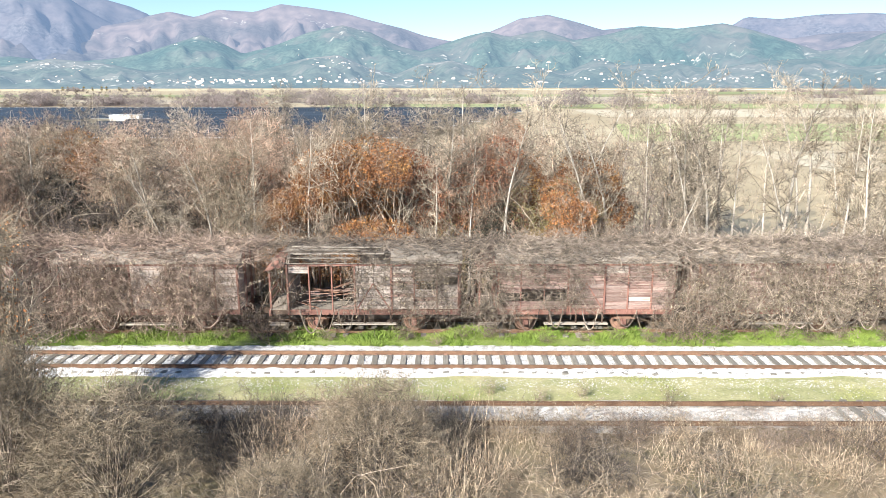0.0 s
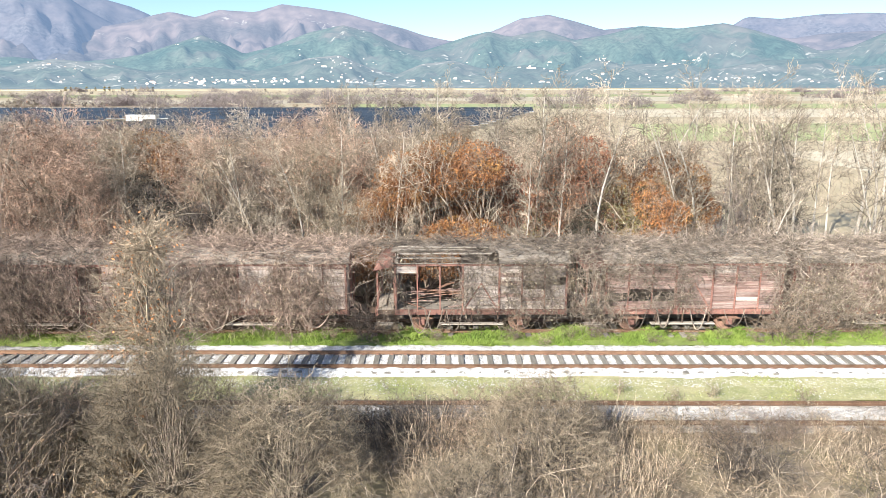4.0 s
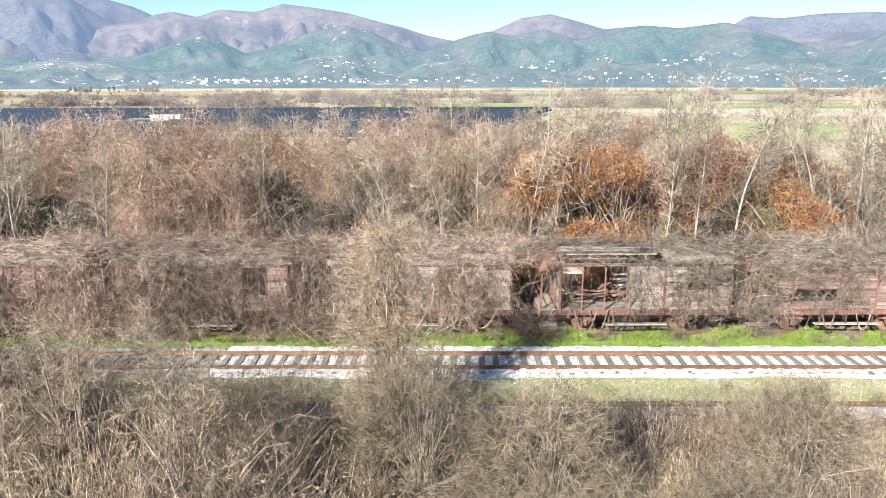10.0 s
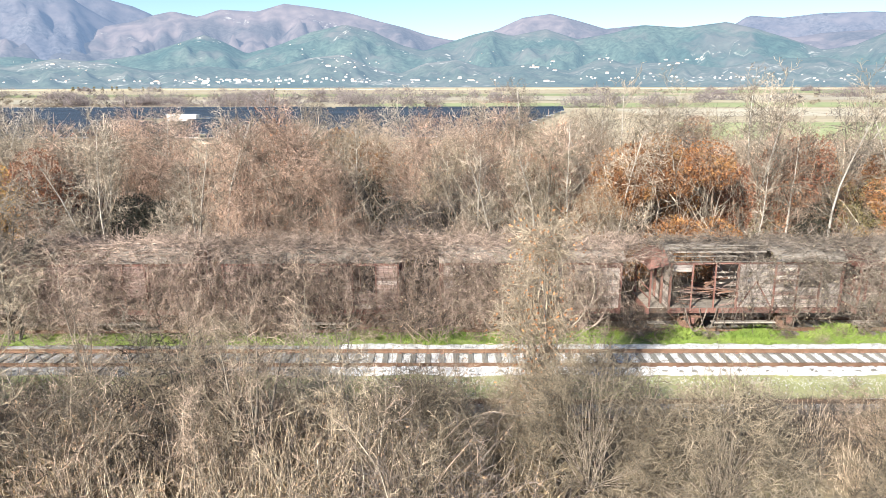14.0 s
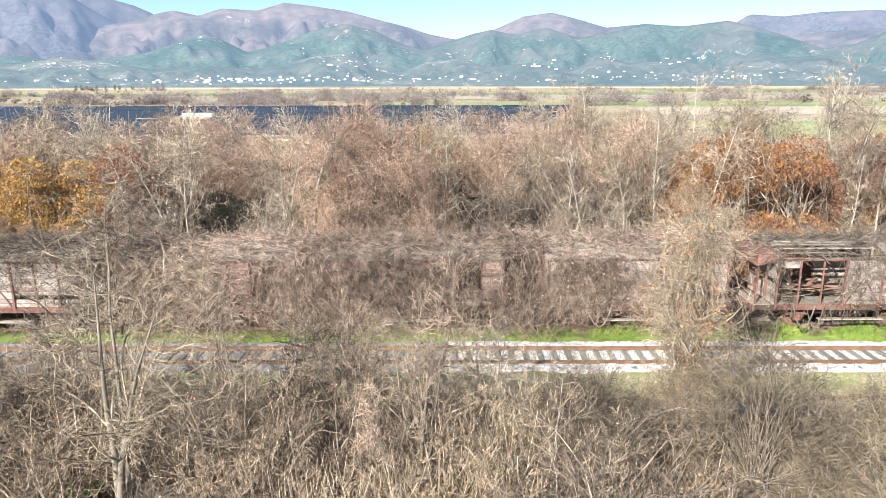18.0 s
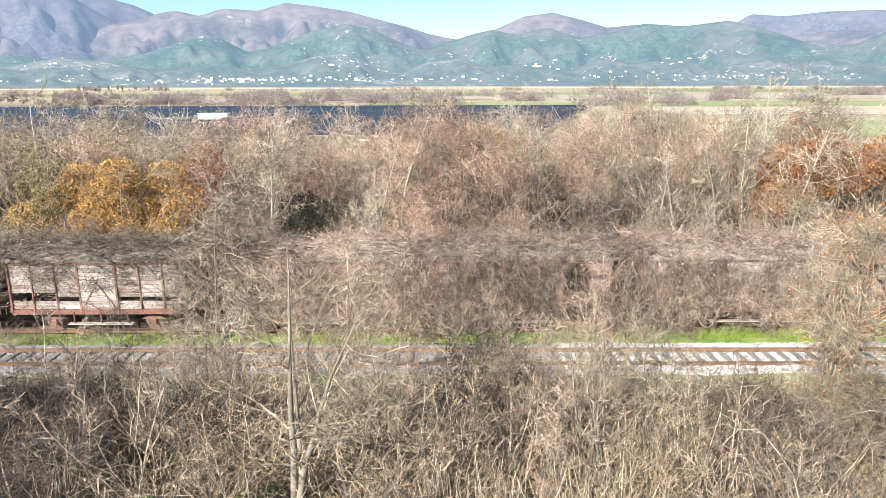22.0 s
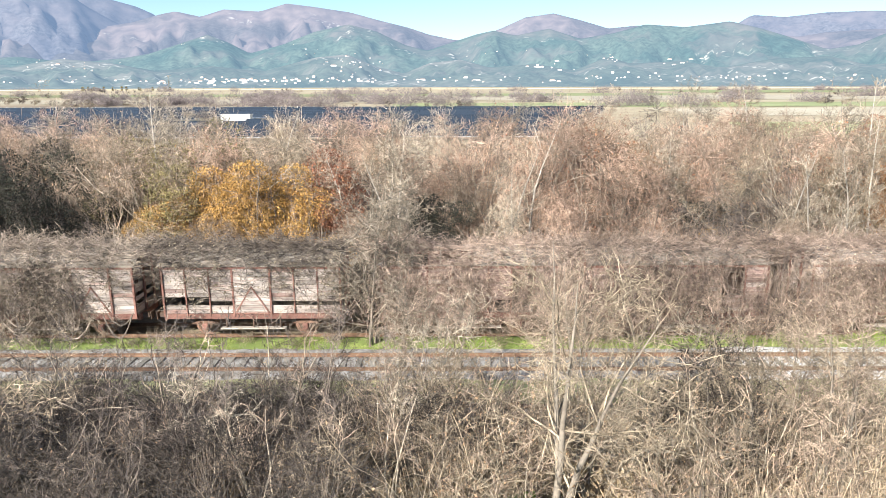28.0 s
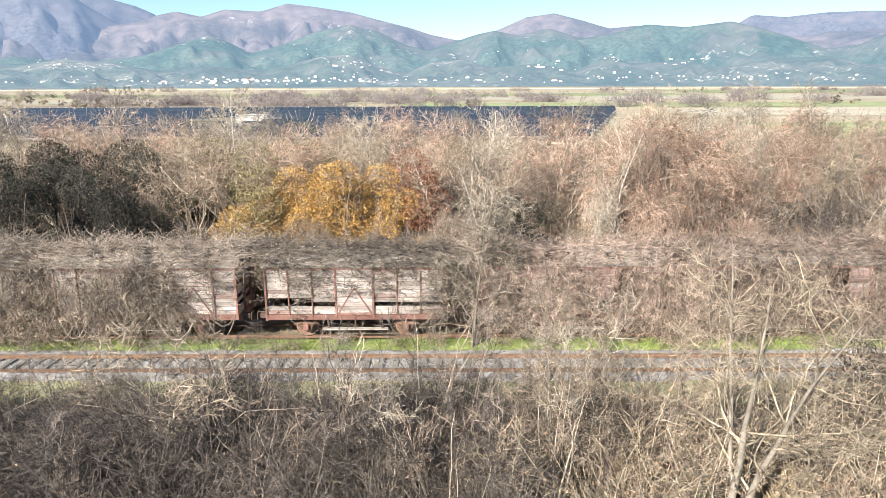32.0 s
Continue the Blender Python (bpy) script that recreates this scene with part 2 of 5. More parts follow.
def mesh_np(name, verts, faces, mat=None, smooth=False):
    """A mesh out of arrays: verts (n, 3), faces (m, 3 or 4)."""
    verts, faces = np.asarray(verts, np.float32), np.asarray(faces, np.int32)
    me = bpy.data.meshes.new(name)
    me.vertices.add(len(verts))
    me.vertices.foreach_set("co", verts.ravel())
    k = faces.shape[1]
    me.loops.add(faces.size)
    me.loops.foreach_set("vertex_index", faces.ravel())
    me.polygons.add(len(faces))
    me.polygons.foreach_set("loop_start", np.arange(0, faces.size, k, dtype=np.int32))
    me.polygons.foreach_set("use_smooth", np.full(len(faces), smooth))
    me.update(calc_edges=True)
    if mat:
        me.materials.append(mat)
    return me


def part(name, me, parent, label="", m=None):
    ob = new(name, me)
    ob.parent = parent
    if m is not None:
        ob.matrix_basis = m
    if label:
        tagged(ob, label)
    return ob


def thing(name, label, category, at=(0, 0, 0), group="", kind=""):
    ob = new(name)
    ob.location = at
    return tagged(ob, label, category, group, kind)


def box_arrays(boxes):
    """Boxes (x0, y0, z0, x1, y1, z1) as arrays."""
    b = np.asarray(boxes, float).reshape(-1, 6)
    pick = np.array([[0, 1, 2], [3, 1, 2], [3, 4, 2], [0, 4, 2], [0, 1, 5], [3, 1, 5], [3, 4, 5], [0, 4, 5]])
    v = b[:, pick].reshape(-1, 3)
    f = np.array([[0, 3, 2, 1], [4, 5, 6, 7], [0, 1, 5, 4], [1, 2, 6, 5], [2, 3, 7, 6], [3, 0, 4, 7]])
    return v, (f[None] + 8 * np.arange(len(b))[:, None, None]).reshape(-1, 4)


def box(name, x0, y0, z0, x1, y1, z1, mat, bevel=0.0):
    """A box mesh, its edges chamfered by bevel."""
    if not bevel:
        return mesh_np(name, *box_arrays((x0, y0, z0, x1, y1, z1)), mat)
    bm = bmesh.new()
    bmesh.ops.create_cube(bm, size=1.0)
    for v in bm.verts:
        v.co = Vector(((x0 + x1) / 2 + v.co.x * (x1 - x0), (y0 + y1) / 2 + v.co.y * (y1 - y0), (z0 + z1) / 2 + v.co.z * (z1 - z0)))
    bmesh.ops.bevel(bm, geom=bm.edges[:], offset=bevel, segments=1, affect="EDGES")
    me = bpy.data.meshes.new(name)
    bm.to_mesh(me)
    bm.free()
    me.materials.append(mat)
    return me


def unit(v):
    return v / np.maximum(np.linalg.norm(v, axis=-1, keepdims=True), 1e-9)


def strands(P, R, sides=3):
    """Tapering tubes along polylines P (n, k, 3) with radii R (n, k)."""
    n, k, _ = P.shape
    T = unit(np.gradient(P, axis=1))
    ref = np.where(np.abs(T[..., 2:3]) > 0.9, np.array([1.0, 0, 0]), np.array([0, 0, 1.0]))
    A = unit(np.cross(T, ref))
    B = np.cross(T, A)
    ang = np.arange(sides) * 2 * np.pi / sides
    V = P[:, :, None] + R[:, :, None, None] * (np.cos(ang)[:, None] * A[:, :, None] + np.sin(ang)[:, None] * B[:, :, None])
    i = np.arange(n * k * sides).reshape(n, k, sides)
    a, b = i[:, :-1], i[:, 1:]
    F = np.stack([a, np.roll(a, -1, 2), np.roll(b, -1, 2), b], -1)
    return V.reshape(-1, 3), F.reshape(-1, 4)


def merge(pieces):
    vs, fs, o = [], [], 0
    for v, f in pieces:
        vs.append(v)
        fs.append(f + o)
        o += len(v)
    return np.concatenate(vs), np.concatenate(fs)


def run(rng, start, way, length, k, wiggle, lift):
    """Polylines from start along way, wandering, bent up (down: minus lift)."""
    n = len(start)
    P = np.zeros((n, k, 3))
    P[:, 0] = start
    d = unit(way)
    step = (length / (k - 1))[:, None]
    for i in range(1, k):
        P[:, i] = P[:, i - 1] + d * step
        d = unit(d + rng.normal(0, wiggle, (n, 3)) + np.array([0, 0, lift]))
    return P


def sprout(rng, par, count, length, angle, lift, wiggle, k, t0, t1, thick, tip):
    """Branches on the polylines par = (P, R)."""
    P, R = par
    n, m, _ = P.shape
    L = np.linalg.norm(P[:, -1] - P[:, 0], axis=1)
    who = rng.choice(n, count, p=L / L.sum())
    t = rng.uniform(t0, t1, count) * (m - 1)
    i = np.minimum(t.astype(int), m - 2)
    f = (t - i)[:, None]
    S = P[who, i] * (1 - f) + P[who, i + 1] * f
    T = unit(P[who, i + 1] - P[who, i])
    r = R[who, i] * (1 - f[:, 0]) + R[who, i + 1] * f[:, 0]
    Q = unit(np.cross(T, rng.normal(0, 1, (count, 3))))
    a = np.radians(rng.normal(angle, 12, count))[:, None]
    way = T * np.cos(a) + Q * np.sin(a)
    ln = length * rng.uniform(0.5, 1.25, count) * (1 - 0.45 * t / (m - 1))
    NP = run(rng, S, way, ln, k, wiggle, lift)
    r0 = np.minimum(r * thick, r)
    NR = r0[:, None] * np.linspace(1, 0, k) + tip * np.linspace(0, 1, k)
    return NP, np.maximum(NR, tip)


def leaves(rng, at, size):
    """Small bent leaves at points."""
    n = len(at)
    a = unit(rng.normal(0, 1, (n, 3)))
    b = unit(np.cross(a, rng.normal(0, 1, (n, 3))))
    s = size * rng.uniform(0.6, 1.3, (n, 1))
    c = np.cross(a, b)
    V = np.stack([at - a * s, at + b * s * 0.6 + c * s * 0.2, at + a * s, at - b * s * 0.6 + c * s * 0.2], 1)
    return V.reshape(-1, 3), np.arange(4 * n).reshape(n, 4)


def along(rng, par, count, t0=0.2):
    P, R = par
    n, m, _ = P.shape
    who = rng.integers(0, n, count)
    t = rng.uniform(t0, 1, count) * (m - 1)
    i = np.minimum(t.astype(int), m - 2)
    f = (t - i)[:, None]
    return P[who, i] * (1 - f) + P[who, i + 1] * f


# ---- ground ----


def ground_height(x, y):
    """Track bed at -0.3, sinking to the flood plain behind and to the ditch in front."""
    back = np.clip((y - 34.0) / 6.0, 0, 1)
    front = np.clip((20.0 - y) / 5.0, 0, 1)
    z = -0.30 - 0.9 * back * back * (3 - 2 * back) - 0.6 * front * front * (3 - 2 * front)
    rough = np.clip(1 - np.abs(y - 26.5) / 8.0, 0, 1)
    return z + (0.10 - 0.08 * rough) * np.sin(x * 0.7 + np.sin(y * 0.9)) * np.cos(y * 0.8 + x * 0.23) * np.clip(1.5 - np.abs(y) / 200, 0, 1)


gx = np.concatenate([-np.geomspace(5200, 120, 14), np.arange(-110, 71, 1.0), np.geomspace(80, 5200, 14)])
gy = np.concatenate([-np.geomspace(4000, 30, 10), np.arange(-20, 91, 0.75), np.geomspace(95, 5200, 26)])
GX, GY = np.meshgrid(gx, gy, indexing="ij")
GV = np.stack([GX, GY, ground_height(GX, GY)], -1).reshape(-1, 3)
gi = np.arange(len(gx) * len(gy)).reshape(len(gx), len(gy))
GF = np.stack([gi[:-1, :-1], gi[1:, :-1], gi[1:, 1:], gi[:-1, 1:]], -1).reshape(-1, 4)
tagged(new("ground", mesh_np("ground", GV, GF, SOIL, True)), "brown leaf-litter ground running out to the plain", "ground", kind="structure")


FIELD_COUNT = [0]


def field(x0, y0, x1, y1, mat, label, skew=0.0):
    """A flat field, each laid a little above the one before."""
    FIELD_COUNT[0] += 1
    xs, ys = np.linspace(x0, x1, 9), np.linspace(y0, y1, 5)
    X, Y = np.meshgrid(xs, ys, indexing="ij")
    V = np.stack([X + skew * (Y - y0), Y, np.full_like(X, -1.04 + 0.03 * FIELD_COUNT[0])], -1).reshape(-1, 3)
    i = np.arange(45).reshape(9, 5)
    F = np.stack([i[:-1, :-1], i[1:, :-1], i[1:, 1:], i[:-1, 1:]], -1).reshape(-1, 4)
    return tagged(new("field", mesh_np("field", V, F, mat, True)), label, "field", kind="structure")


field(-2600, 44, 2600, 2600, FIELD_TAN, "dry tan meadow behind the wood")
field(55, 98, 240, 128, FIELD_PALE, "pale stubble field beyond bare trees")
field(40, 150, 400, 215, FIELD_GREEN, "fresh green crop field", 0.2)
field(60, 255, 500, 330, FIELD_PALE, "pale stubble strip")
field(-60, 345, 700, 420, FIELD_GREEN, "light green pasture strip")
field(-900, 420, -80, 520, FIELD_PALE, "pale dry pasture on the plain")
field(-100, 480, 900, 640, FIELD_PALE, "straw coloured fallow field")
field(-700, 620, 200, 760, FIELD_GREEN, "dull green winter field")
field(250, 760, 1200, 1000, FIELD_GREEN, "dull green winter field")
field(-900, 350, -150, 395, FIELD_BROWN, "brown ploughed strip")

# white embankment of the far road
ev, ef = box_arrays((-2600, 1246, -1.2, 2600, 1262, 0.1))
tagged(new("road_embankment", mesh_np("road_embankment", ev, ef, FIELD_PALE)), "long white embankment of a far road", "road", kind="structure")

# ---- hills ----
F_PX = 784 / math.tan(radians(32.5))


def ridge(points):
    """Skyline control points, seen 13.4 degrees from above, as degrees of bearing and height."""
    p = np.array(points, float)
    tilt = radians(13.38)
    side, up = p[:, 0] - 784, 441 - p[:, 1]
    ahead = F_PX * math.cos(tilt) + up * math.sin(tilt)
    rise = -F_PX * math.sin(tilt) + up * math.cos(tilt)
    return np.degrees(np.arctan2(side, ahead)) + 0.2, np.degrees(np.arctan2(rise, np.hypot(side, ahead)))


def hill_layer(name, points, d0, d1, mat, label, ravine, seed):
    az0, el0 = ridge(points)
    az = np.linspace(-46, 46, 260)
    top = np.interp(az, az0, el0)
    d = np.concatenate([np.linspace(d0, d1, 30), np.linspace(d1 + 60, d1 + 300, 4)])
    A, D = np.meshgrid(np.radians(az), d, indexing="ij")
    H = np.tan(np.radians(top))[:, None] * d1 + 11
    s = np.clip((D - d0) / (d1 - d0), 0, 1)
    prof = s ** 1.15
    wob = np.zeros_like(A)
    for j in range(A.shape[0]):
        for i in range(A.shape[1]):
            wob[j, i] = noise.noise((A[j, i] * 26 + seed, D[j, i] * 0.0022, seed)) + 0.6 * noise.noise((A[j, i] * 80, D[j, i] * 0.006, seed + 3)) + 0.35 * noise.noise((A[j, i] * 190, D[j, i] * 0.012, seed + 5))
    Z = H * np.clip(prof + ravine * wob * np.sin(np.pi * s), 0, 1.2) - 1.3
    Z = np.where(D > d1, Z - (D - d1) * 0.5, Z)
    V = np.stack([D * np.sin(A), D * np.cos(A), Z], -1).reshape(-1, 3)
    i = np.arange(A.size).reshape(A.shape)
    F = np.stack([i[:-1, :-1], i[:-1, 1:], i[1:, 1:], i[1:, :-1]], -1).reshape(-1, 4)[:, ::-1]
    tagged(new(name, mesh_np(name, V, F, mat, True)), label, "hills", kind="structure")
    return A, D, Z


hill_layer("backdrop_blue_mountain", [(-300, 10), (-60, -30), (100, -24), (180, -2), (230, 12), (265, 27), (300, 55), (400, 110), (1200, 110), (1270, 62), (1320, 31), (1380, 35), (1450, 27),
           (1540, 24), (1640, 29), (1900, 10)], 3900, 4690, HILL_BLUE, "mountains on the skyline, blue from haze put in as emission", 0.14, 21.0)
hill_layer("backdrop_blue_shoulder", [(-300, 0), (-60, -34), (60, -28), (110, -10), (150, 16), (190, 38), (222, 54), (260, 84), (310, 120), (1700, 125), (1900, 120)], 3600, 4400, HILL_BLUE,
           "mountain shoulder with bare woods, blue from haze put in as emission", 0.16, 4.0)
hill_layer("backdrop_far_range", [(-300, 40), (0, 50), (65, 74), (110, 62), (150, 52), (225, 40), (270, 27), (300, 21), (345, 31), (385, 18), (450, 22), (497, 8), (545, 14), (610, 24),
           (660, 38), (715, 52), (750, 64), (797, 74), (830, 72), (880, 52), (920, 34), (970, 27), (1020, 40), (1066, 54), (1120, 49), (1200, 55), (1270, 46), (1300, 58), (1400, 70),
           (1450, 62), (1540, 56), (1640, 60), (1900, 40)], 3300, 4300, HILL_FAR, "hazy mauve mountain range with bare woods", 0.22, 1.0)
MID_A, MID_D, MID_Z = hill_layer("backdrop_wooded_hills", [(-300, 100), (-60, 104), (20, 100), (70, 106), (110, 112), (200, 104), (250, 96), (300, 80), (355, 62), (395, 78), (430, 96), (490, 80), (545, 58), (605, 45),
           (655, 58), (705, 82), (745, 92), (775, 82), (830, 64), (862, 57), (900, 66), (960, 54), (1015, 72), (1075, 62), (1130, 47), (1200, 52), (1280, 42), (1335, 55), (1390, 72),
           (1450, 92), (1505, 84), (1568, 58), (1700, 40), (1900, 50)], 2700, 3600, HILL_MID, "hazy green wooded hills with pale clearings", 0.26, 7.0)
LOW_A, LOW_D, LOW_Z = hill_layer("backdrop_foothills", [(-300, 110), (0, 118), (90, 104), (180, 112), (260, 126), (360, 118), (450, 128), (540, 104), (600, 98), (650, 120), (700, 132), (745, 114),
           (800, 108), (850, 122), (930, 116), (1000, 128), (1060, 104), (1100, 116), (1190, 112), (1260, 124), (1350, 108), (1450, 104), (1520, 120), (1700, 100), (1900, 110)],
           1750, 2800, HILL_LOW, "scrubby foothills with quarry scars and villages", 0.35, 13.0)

# ---- far village ----


def house_mesh(w, d, h):
    wall = box("wall", -w / 2, -d / 2, 0, w / 2, d / 2, h, WHITE_WALL)
    e, r = 0.5, 0.28 * d
    v = [(-w / 2 - e, -d / 2 - e, h + 0.003), (w / 2 + e, -d / 2 - e, h + 0.003), (w / 2 + e, d / 2 + e, h + 0.003), (-w / 2 - e, d / 2 + e, h + 0.003), (-w / 2 + d * 0.3, 0, h + r), (w / 2 - d * 0.3, 0, h + r)]
    me = bpy.data.meshes.new("roof")
    me.from_pydata(v, [], [(0, 1, 5, 4), (2, 3, 4, 5), (1, 2, 5), (3, 0, 4), (3, 2, 1, 0)])
    me.materials.append(TILE_ROOF)
    return wall, me


rng = np.random.default_rng(5)
KINDS = []
for w, d, h, lab in ((12, 10, 6, "white two-storey house with tiled roof"), (16, 11, 9, "white three-storey village house with tiled roof"), (34, 16, 7, "long white warehouse at the foot of the hills"), (10, 9, 3.5, "small white cottage with tiled roof")):
    hs = thing("house", lab, "house", (0, 0, 0), "far village houses")
    wall, roof = house_mesh(w, d, h)
    part("wall", wall, hs)
    part("roof", roof, hs)
    KINDS.append(hs)
used = set()


def on_slope(px, py):
    """The place on the foothills, or else on the wooded hills, that shows at this bearing and height of the skyline's scale."""
    az, el = (float(v[0]) for v in ridge([(px, py)]))
    for A, D, Z in ((LOW_A, LOW_D, LOW_Z), (MID_A, MID_D, MID_Z)):
        j = int(np.clip(round((az + 46) / 92 * (A.shape[0] - 1)), 0, A.shape[0] - 1))
        rise = np.degrees(np.arctan2(Z[j, :30] - 11.2, D[j, :30]))
        if rise.max() > el:
            q = int(np.argmax(rise > el))
            return float(D[j, q]), math.radians(az), float(Z[j, q])
    return None


# villages: middle, spread, how many, and which house is common
for px, py, sx, sy, count, common in ((470, 147, 120, 2.5, 84, 1), (330, 148, 60, 2.0, 16, 2), (1250, 143, 190, 3.0, 62, 0), (800, 147, 90, 2.0, 16, 2), (100, 147, 70, 2.0, 14, 0), (95, 118, 42, 9, 26, 3),
                                      (600, 117, 34, 11, 40, 3), (1065, 106, 24, 5, 11, 3), (1208, 115, 20, 3, 9, 2), (938, 123, 26, 3, 10, 2), (870, 100, 40, 8, 8, 3), (290, 78, 30, 6, 6, 3), (548, 92, 22, 7, 10, 3)):
    for i in range(count):
        spot = on_slope(px + rng.normal(0, sx), py + rng.normal(0, sy))
        if spot is None:
            continue
        k = common if rng.random() < 0.55 else int(rng.choice([0, 1, 2, 3], p=[0.45, 0.2, 0.1, 0.25]))
        d, a, z = spot
        m = pose(d * math.sin(a), d * math.cos(a), z - 1.0, 0, 0, rng.uniform(-25, 25))
        if k not in used:
            used.add(k)
            ob = KINDS[k]
            ob.matrix_basis = m
        else:
            ob = copy_thing(KINDS[k], m)
        ob.scale = [rng.uniform(0.28, 0.52)] * 3

# ---- solar park ----


def solar_table(length):
    tb = thing("solar_panel_row", "dark blue solar panels on galvanised racks", "solar panel", group="solar park rows")
    t = radians(24)
    c, s = math.cos(t), math.sin(t)
    for q in range(2):
        y0, y1 = q * 2.05, q * 2.05 + 2.0
        v = [(0, y0 * c, 0.8 + y0 * s), (length, y0 * c, 0.8 + y0 * s), (length, y1 * c, 0.8 + y1 * s), (0, y1 * c, 0.8 + y1 * s)]
        lo = [(x, y + 0.015, z - 0.04) for x, y, z in v]
        part("panel_strip", mesh_np("panel_strip", v + lo, [(0, 1, 2, 3), (4, 7, 6, 5), (0, 4, 5, 1), (1, 5, 6, 2), (2, 6, 7, 3), (3, 7, 4, 0)], SOLAR), tb)
    part("edge_rail", box("edge_rail", 0, -0.05, 0.74, length, 0.0, 0.84, ALU), tb)
    for x in (5.0, 24.0):
        part("post", box("post", x, 1.8, -0.3, x + 0.12, 1.92, 0.75 + 1.86 * math.tan(t), ALU), tb)
    return tb


first = solar_table(30.0)
placed = False
for r in range(14):
    y = 150 + 10.5 * r
    right = -4 + (y - 152) * 0.285
    for c in range(8):
        x = right - 31.5 * (c + 1)
        if x < -62 - (y * 0.72):
            continue
        if 188 < y < 226 and -122 < x + 15 < -76:
            continue
        m = pose(x, y, -0.9)
        if not placed:
            first.matrix_basis, placed = m, True
        else:
            copy_thing(first, m)

shed = thing("inverter_cabin", "long white flat-roofed cabin in the solar park", "cabin", (-95.0, 214, -0.95))
part("wall", box("wall", -4.4, -1.5, 0, 4.4, 1.5, 2.7, WHITE_WALL, 0.04), shed)
part("roof", box("roof", -4.6, -1.7, 2.703, 4.6, 1.7, 2.9, WHITE_WALL, 0.04), shed)
part("door", box("door", -3.6, -1.56, 0.02, -2.6, -1.503, 2.0, ALU), shed)

fence = thing("fence", "pale post-and-wire fence round the solar park", "fence", (-240, 300, -0.9))
for i in range(46):
    part("post", box("post", 3.4 * i - 0.09, -0.09, 0, 3.4 * i + 0.09, 0.09, 2.3, WHITE_WALL), fence)
for z in (0.6, 1.3, 2.1):
    part("wire", box("wire", 0, -0.02, z, 3.4 * 45, 0.02, z + 0.04, ALU), fence)

# ---- railway ----
TURN = -0.45                           # the running line draws nearer to the wagons towards the west


def bed(name, y0, y1, yc, mat, label, amp, x0=-84.0, x1=52.0):
    """Ballast bed with sloping shoulders and a lumpy top."""
    xs, ys = np.arange(x0, x1, 0.16), np.linspace(y0, y1, 30)
    X, Y = np.meshgrid(xs, ys, indexing="ij")
    e = np.minimum(Y - y0, y1 - Y)
    r = np.random.default_rng(int(y0 * 10))
    lump = r.uniform(-1, 1, X.shape)
    Z = -0.205 - 0.16 * (1 - np.clip(e / 0.75, 0, 1)) ** 1.3 + amp * lump * np.clip(e / 0.2, 0, 1)
    Z = Z + 0.095 * np.clip((np.abs(Y - yc) - 0.80) / 0.12, 0, 1) * np.clip(e / 0.4, 0, 1)
    V = np.stack([X, Y + 0.12 * np.sin(X * 0.9 + y0) * (e < 0.3), Z], -1).reshape(-1, 3)
    i = np.arange(X.size).reshape(X.shape)
    F = np.stack([i[:-1, :-1], i[1:, :-1], i[1:, 1:], i[:-1, 1:]], -1).reshape(-1, 4)
    ob = tagged(new(name, mesh_np(name, V, F, mat)), label, "ballast", kind="structure")
    ob.rotation_euler[2] = radians(TURN)
    return ob


bed("ballast_bed_main", 25.65, 29.45, 27.35, BALLAST, "bright white limestone ballast under the track", 0.035, x0=-22.0)
# west of here the bed's colour carries the brush's shade
bed("ballast_bed_west", 25.65, 29.3, 27.35, SHADED_DIRTY_BALLAST, "dirty grey ballast with the brush's shade put into its colour", 0.035, x1=-21.84)
bed("ballast_bed_siding", 21.35, 23.9, 22.45, DIRTY_BALLAST, "pale ballast of the overgrown siding", 0.035)


def rail_mesh(x0, x1):
    prof = [(-0.062, -0.15), (0.062, -0.15), (0.062, -0.137), (0.012, -0.118), (0.012, -0.042), (0.035, -0.03), (0.035, -0.006), (0.026, 0.0), (-0.026, 0.0), (-0.035, -0.006), (-0.035, -0.03), (-0.012, -0.042), (-0.012, -0.118), (-0.062, -0.137)]
    n = len(prof)
    V = [(x, y, z) for x in (x0, x1) for y, z in prof]
    F = [(i, (i + 1) % n, n + (i + 1) % n, n + i) for i in range(n)]
    return mesh_np("rail", V, F, RAIL_RUST)


RAIL = rail_mesh(-84, 52)
SLEEPER_MESH = box("sleeper", -0.125, -1.25, -0.32, 0.125, 1.25, -0.152, SLEEPER, 0.015)
CHAIR = box("rail_fastening", -0.07, -0.13, -0.152, 0.07, 0.13, -0.115, RUST, 0.01)


def track(name, yc, label, x0, x1, seed):
    r = np.random.default_rng(seed)
    tr = thing(name, label, "railway track", (0, yc, 0), kind="structure")
    if seed < 3:
        tr.matrix_basis = pose(0, 0, 0, 0, 0, TURN) @ pose(0, yc, 0)
    for s in (-0.7525, 0.7525):
        part("rail", RAIL, tr, m=pose(0, s, 0))
    for x in np.arange(x0, x1, 0.6):
        sl = part("sleeper", SLEEPER_MESH, tr, m=pose(x + r.normal(0, 0.015), r.normal(0, 0.02), r.normal(0, 0.004), 0, 0, r.normal(0, 0.6)))
        for s in (-0.7525, 0.7525) if seed == 1 and x > -40 else ():
            part("rail_fastening", CHAIR, sl, m=pose(0, s, 0))
    return tr


track("track_main", 27.30, "single railway track with rusty rails on grey sleepers", -66, 26, 1)
track("track_siding", 22.45, "disused siding with rusty rails half hidden by brush", 14, 20, 2)
track("track_wagon_siding", 31.5, "overgrown siding under the derelict wagons", -8, 12, 3)



